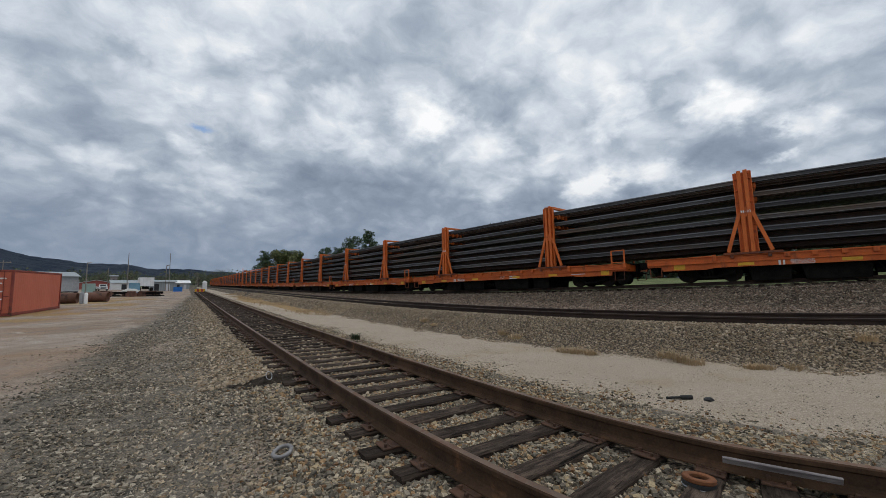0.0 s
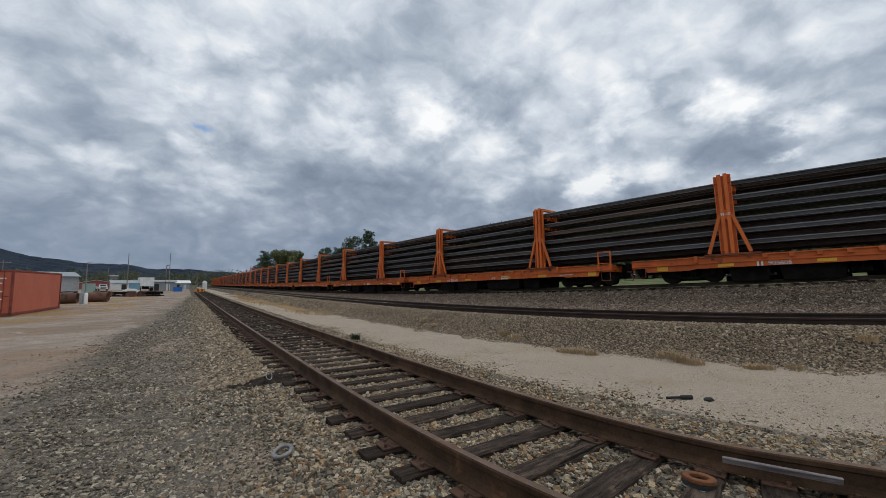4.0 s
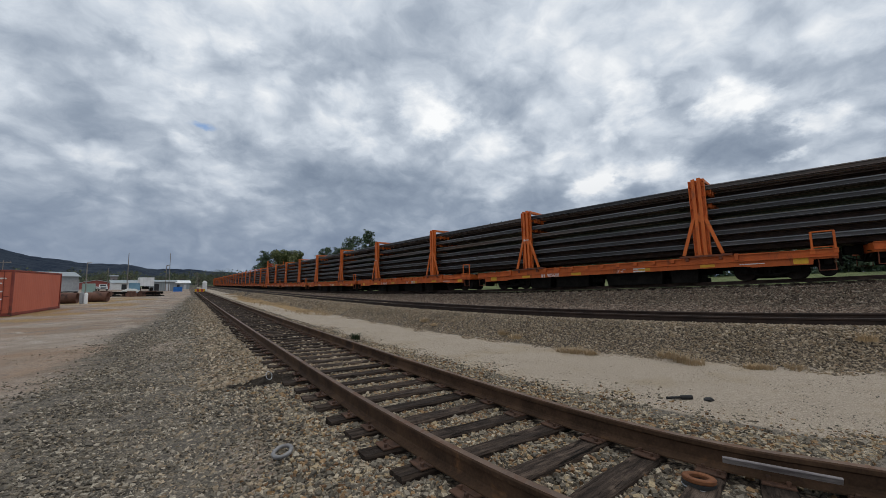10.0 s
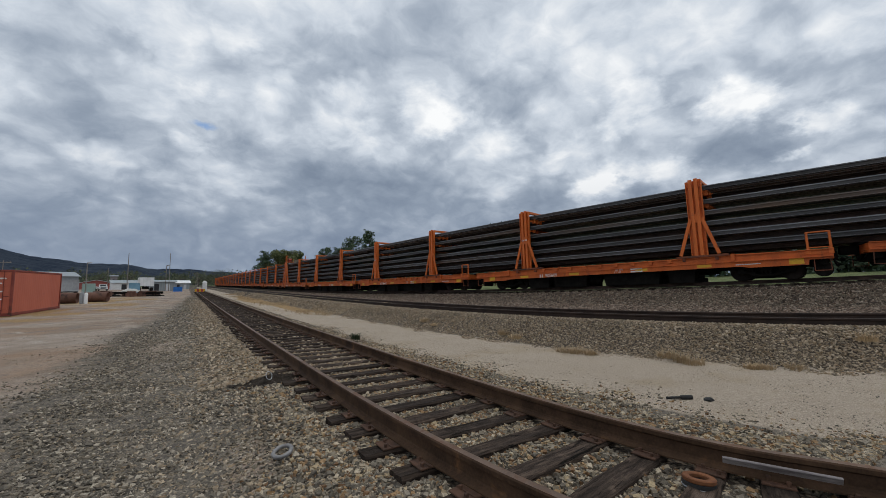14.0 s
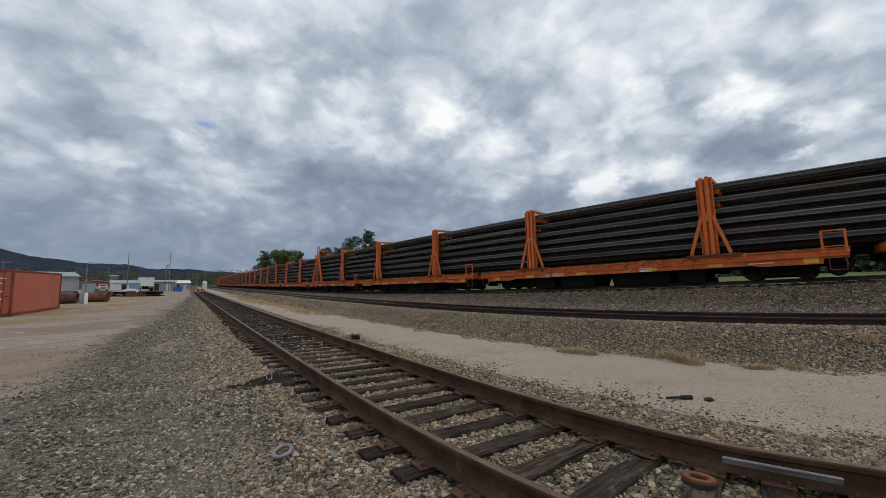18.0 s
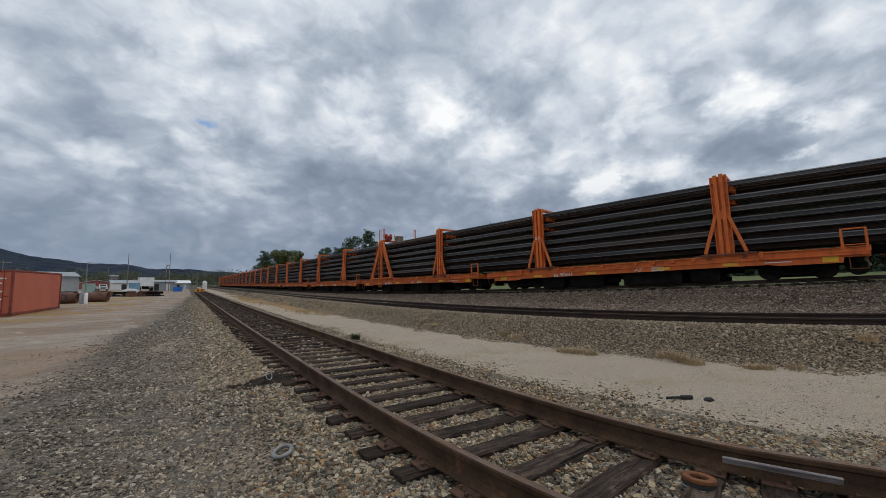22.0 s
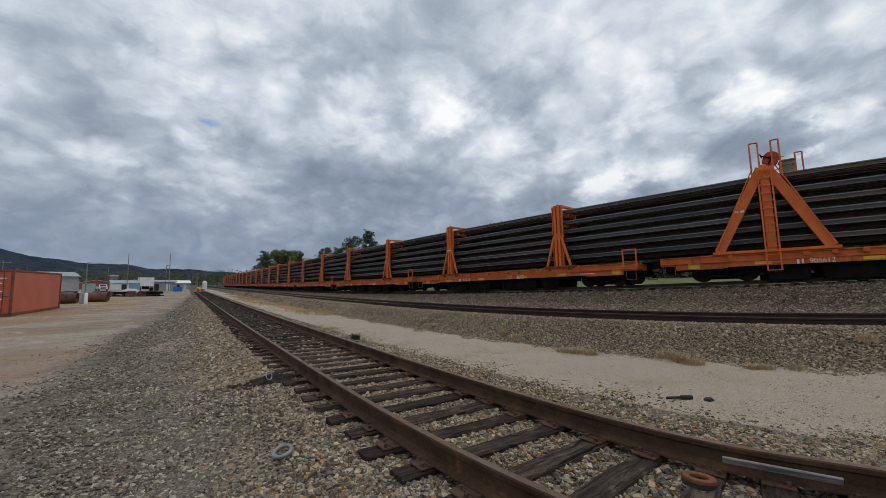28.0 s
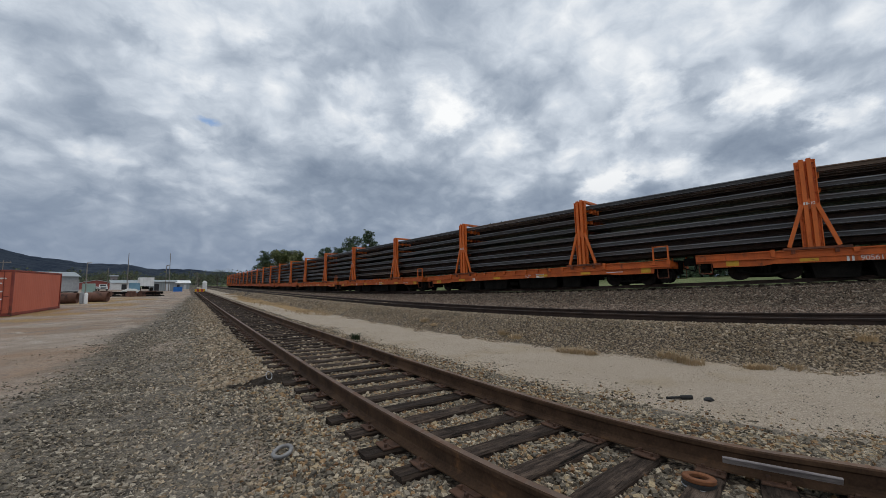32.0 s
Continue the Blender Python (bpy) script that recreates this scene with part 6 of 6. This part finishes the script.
def woods():
    """Far woods at the foot of the hills."""
    g = np.random.default_rng(4)
    centres = []
    for _ in range(420):
        a = radians(g.uniform(-32, 20))
        d = g.uniform(330, 620)
        h = g.uniform(7, 14)
        centres.append(((d * math.sin(a), d * math.cos(a), h * 0.55), h * 0.6))
    holder = tagged(empty("far_woods"), "hazy green belt of distant woods", "woods", kind="stuff")
    leaf_cloud("foliage", centres, 34000, 0.7, LEAF_FAR, holder, 9, 0.8)
    # belt of trees along the far side, added unseen to darken the load's gaps
    belt = []
    for b in np.arange(24, 104, 0.8):
        h = float(np.interp(b, [24, 42, 60, 104], [5.5, 10.5, 12.0, 12.5])) * g.uniform(0.72, 1.0)
        d = g.uniform(74, 88)
        for f in (0.2, 0.45, 0.72):
            a = radians(b + g.uniform(-0.6, 0.6))
            belt.append(((d * math.sin(a), d * math.cos(a), 2.2 + h * f), h * 0.24))
    row = tagged(empty("tree_belt"), "added dense belt of leafy trees behind the train, mostly unseen", "woods", kind="stuff")
    leaf_cloud("foliage", belt, 46000, 0.42, LEAF_DARK, row, 12)


woods()


def hills():
    m, n = fresh("wooded_hill")
    at = n.add("ShaderNodeNewGeometry").outputs["Position"]
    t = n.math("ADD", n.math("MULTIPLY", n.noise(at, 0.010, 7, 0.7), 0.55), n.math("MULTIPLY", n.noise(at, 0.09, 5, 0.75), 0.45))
    # Distance haze painted in: both woodland tones are shifted to blue.
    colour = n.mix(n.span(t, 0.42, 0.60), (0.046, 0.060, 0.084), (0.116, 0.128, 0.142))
    finish(n, colour, 0.95, 0, n.noise(at, 0.09, 5, 0.75), 6.0, 0.8, 0.1)
    ridge = [(-60, 4.0), (-34, 4.2), (-24, 4.4), (-18, 4.0), (-15.6, 3.65), (-14.0, 3.08), (-11.6, 2.68), (-8.9, 2.36), (-6.1, 2.36), (-4.5, 2.04), (-2.9, 1.87), (-1.3, 1.95), (0.4, 1.87), (2, 1.75), (3.6, 1.64), (7, 1.5), (12, 1.3), (30, 1.0), (100, 1.0)]
    bs, es = np.array([r[0] for r in ridge]), np.array([r[1] for r in ridge])
    verts, faces = [], []
    angles = np.arange(-60, 100.1, 0.5)
    for i, b in enumerate(angles):
        top = 2300 * math.tan(radians(float(np.interp(b, bs, es))))
        top += 1.6 * math.sin(b * 2.1) + 1.2 * math.sin(b * 5.3 + 1)
        for j in range(9):
            f = j / 8
            d = 1400 + 900 * f
            z = top * (f ** 1.15) * (1 + 0.012 * math.sin(b * 1.1 + j)) - (1 - f) * 4
            verts.append((d * math.sin(radians(b)), d * math.cos(radians(b)), z))
    for i in range(len(angles) - 1):
        for j in range(8):
            k = i * 9 + j
            faces.append((k, k + 9, k + 10, k + 1))
    me = bpy.data.meshes.new("hill_ridge")
    me.from_pydata(verts, [], faces)
    me.polygons.foreach_set("use_smooth", np.ones(len(faces), bool))
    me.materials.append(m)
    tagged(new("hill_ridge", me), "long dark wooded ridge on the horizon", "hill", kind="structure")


hills()
# ---------- loose stones ----------


def stone_bed(name, label, material, xs, ys, size, flat, seed, sink=0.22, blocky=False):
    """Loose angular stones, each with its own shape, lying on the ground."""
    g = np.random.default_rng(seed)
    if blocky:
        base = np.array([(x, y, z) for x in (-1, 1) for y in (-1, 1) for z in (-1, 1)]) * 0.72
        tri = np.array([(0, 1, 3), (0, 3, 2), (4, 6, 7), (4, 7, 5), (0, 4, 5), (0, 5, 1), (2, 3, 7), (2, 7, 6), (0, 2, 6), (0, 6, 4), (1, 5, 7), (1, 7, 3)])
    else:
        base = np.array([(1, 0.2, 0.45), (-0.9, 0.35, 0.5), (0.1, -0.95, 0.45), (0.9, -0.3, -0.5), (-0.35, 0.95, -0.45), (-0.8, -0.5, -0.5)])
        tri = np.array([(0, 1, 2), (3, 5, 4), (0, 2, 3), (2, 5, 3), (2, 1, 5), (1, 4, 5), (1, 0, 4), (0, 3, 4)])
    n, k = len(xs), len(base)
    shape = base[None] * (1 + (0.25 if blocky else 0.32) * g.normal(size=(n, k, 3)).clip(-1.5, 1.5))
    shape = shape * np.stack([0.75 + 0.6 * g.random(n), 0.65 + 0.4 * g.random(n), flat * (0.7 + 0.5 * g.random(n))], -1)[:, None, :]
    a, tx, ty = g.random(n) * 6.283, g.normal(size=n) * 0.35, g.normal(size=n) * 0.35
    x, y, z = shape[..., 0], shape[..., 1], shape[..., 2]
    y, z = y * np.cos(tx)[:, None] - z * np.sin(tx)[:, None], y * np.sin(tx)[:, None] + z * np.cos(tx)[:, None]
    x, z = x * np.cos(ty)[:, None] + z * np.sin(ty)[:, None], -x * np.sin(ty)[:, None] + z * np.cos(ty)[:, None]
    x, y = x * np.cos(a)[:, None] - y * np.sin(a)[:, None], x * np.sin(a)[:, None] + y * np.cos(a)[:, None]
    s = size * (0.45 + 1.15 * g.random(n) ** 2)
    gz = ground_z(xs, ys) + s * flat * (1 - 2 * sink) * 0.5
    co = np.stack([x * s[:, None] + xs[:, None], y * s[:, None] + ys[:, None], z * s[:, None] + gz[:, None]], -1).reshape(-1, 3).astype(np.float32)
    idx = (tri[None] + (np.arange(n) * k)[:, None, None]).reshape(-1).astype(np.int32)
    me = bpy.data.meshes.new(name)
    me.vertices.add(n * k)
    me.vertices.foreach_set("co", co.reshape(-1))
    me.loops.add(len(idx))
    me.loops.foreach_set("vertex_index", idx)
    me.polygons.add(n * len(tri))
    me.polygons.foreach_set("loop_start", np.arange(0, len(idx), 3, dtype=np.int32))
    me.polygons.foreach_set("use_smooth", np.zeros(n * len(tri), bool))
    me.update(calc_edges=True)
    me.materials.append(material)
    return tagged(new(name, me), label, "stones", kind="stuff")


def scatter(n, y0, y1, left, right, seed, power=1.6, feather=0.0):
    """Places between two lines, thinning out with distance."""
    g = np.random.default_rng(seed)
    y = y0 + (y1 - y0) * g.random(n) ** power
    a, b = left(y), right(y)
    return a + (b - a) * g.random(n) + feather * g.normal(size=n), y


def off_ties(x, y):
    """Keeps stones off the tops of the siding's ties and off the rails' feet."""
    g_keep = np.random.default_rng(8)
    s = np.array(TIES["siding_track"])
    lat = x - siding.across(y)
    head = np.array([math.tan(siding.heading(v)) for v in s])
    k = np.abs(y[:, None] - (s + 0.0)[None, :] - lat[:, None] * head[None, :]).argmin(1)
    gap = np.abs(y - s[k] - lat * head[k])
    keep = ~((gap < 0.098) & ((y < 7) & (g_keep.random(len(y)) < 0.93) | (g_keep.random(len(y)) < 0.55)) & (lat > -1.2) & (lat < 1.2)) & (np.abs(np.abs(lat) - 0.755) > 0.09)
    keep &= ~((np.abs(lat) < 0.7) & (y < 2.5) & (g_keep.random(len(y)) < 0.55))
    return x[keep], y[keep]


def right_rim(y):
    return siding.across(y) + 1.5 + 0.8 * np.exp(-y / 5) + 0.15 * np.sin(y * 2.3)


sx, sy = scatter(84000, 0.9, 10.0, lambda y: siding.across(y) - 1.45 - 0.25 * np.exp(-((y - 3) / 1.5) ** 2) + 0.15 * np.sin(y * 1.7), right_rim, 1, 1.75, 0.14)
sx, sy = off_ties(sx, sy)
stone_bed("siding_ballast", "mixed tan and grey ballast stones round the siding", BALLAST, sx, sy, 0.0178, 0.8, 1, blocky=True)
sx, sy = scatter(22000, 7.0, 48.0, lambda y: siding.across(y) - 2.1, right_rim, 2, 1.6, 0.15)
sx, sy = off_ties(sx, sy)
stone_bed("siding_ballast", "grey-brown ballast stones round the siding", CLEAN_STONE, sx, sy, 0.034, 0.75, 2)
sx, sy = scatter(44000, 2.6, 17.0, lambda y: -2.0 + 0.3 * np.sin(y * 1.3) + 0.03 * y, lambda y: siding.across(y) - 1.2, 3, 1.7, 0.42)
stone_bed("grey_chippings", "flat grey chippings trodden into the lot", GREY_CHIP, sx, sy, 0.0185, 0.7, 3, 0.3)
sx, sy = scatter(16000, 14.0, 60.0, lambda y: -1.5 + 0.04 * y, lambda y: siding.across(y) - 1.9, 13, 1.4, 0.3)
stone_bed("grey_chippings", "flat grey chippings trodden into the lot", GREY_CHIP, sx, sy, 0.036, 0.5, 13, 0.5)
sx, sy = scatter(7000, 3.0, 14.0, lambda y: siding.across(y) - 2.6, lambda y: siding.across(y) - 0.9, 14, 1.4, 0.2)
stone_bed("grey_chippings", "pale and grey stones strewn along the shoulder", CLEAN_STONE, sx, sy, 0.020, 0.6, 14, 0.45)
sx, sy = scatter(76000, 0.6, 24.0, lambda y: loop.across(y) - 2.6 + 0.12 * np.sin(y * 2.0) + 0.08 * np.sin(y * 5.3), lambda y: loop.across(y) + 1.2, 4, 1.5, 0.06)
stone_bed("loop_ballast", "clean grey-brown ballast on the bank of the middle track", CLEAN_STONE, sx, sy, 0.0205, 0.9, 4)
sx, sy = scatter(56000, 1.0, 30.0, lambda y: loop.across(y) + 0.8, lambda y: main.across(y) - 1.25, 5, 1.35)
stone_bed("main_ballast", "dusky brown ballast on the main line bank", MAIN_STONE, sx, sy, 0.035, 1.0, 5)
sx, sy = scatter(15000, 20.0, 60.0, lambda y: loop.across(y) - 2.5, lambda y: loop.across(y) + 1.2, 24, 1.3, 0.08)
stone_bed("loop_ballast", "clean grey-brown ballast on the bank of the middle track", CLEAN_STONE, sx, sy, 0.042, 0.8, 24)
sx, sy = scatter(15000, 26.0, 75.0, lambda y: loop.across(y) + 0.8, lambda y: main.across(y) - 1.25, 25, 1.3)
stone_bed("main_ballast", "dusky brown ballast on the main line bank", MAIN_STONE, sx, sy, 0.05, 0.8, 25)
sx, sy = scatter(3500, 3.0, 20.0, lambda y: -5.5 + 0.0 * y, lambda y: -0.6 + 0.02 * y, 31, 1.4, 0.6)
stone_bed("grey_chippings", "grey chippings strewn thinly over the dirt", CLEAN_STONE, sx, sy, 0.0125, 0.5, 31, 0.5)
sx, sy = scatter(7000, 1.0, 14.0, right_rim, lambda y: loop.across(y) - 2.6, 6)
stone_bed("path_pebbles", "scattered small pebbles on the pale path", GREY_CHIP, sx, sy, 0.0075, 0.5, 6)
sx, sy = scatter(5200, 0.9, 16.0, right_rim, lambda y: right_rim(y) + 0.1, 7, 1.5)
sx = sx + np.abs(np.random.default_rng(77).normal(size=len(sx))) * 0.32
stone_bed("path_pebbles", "stones strewn from the ballast onto the path", BALLAST, sx, sy, 0.017, 0.7, 7, 0.35)

motions()
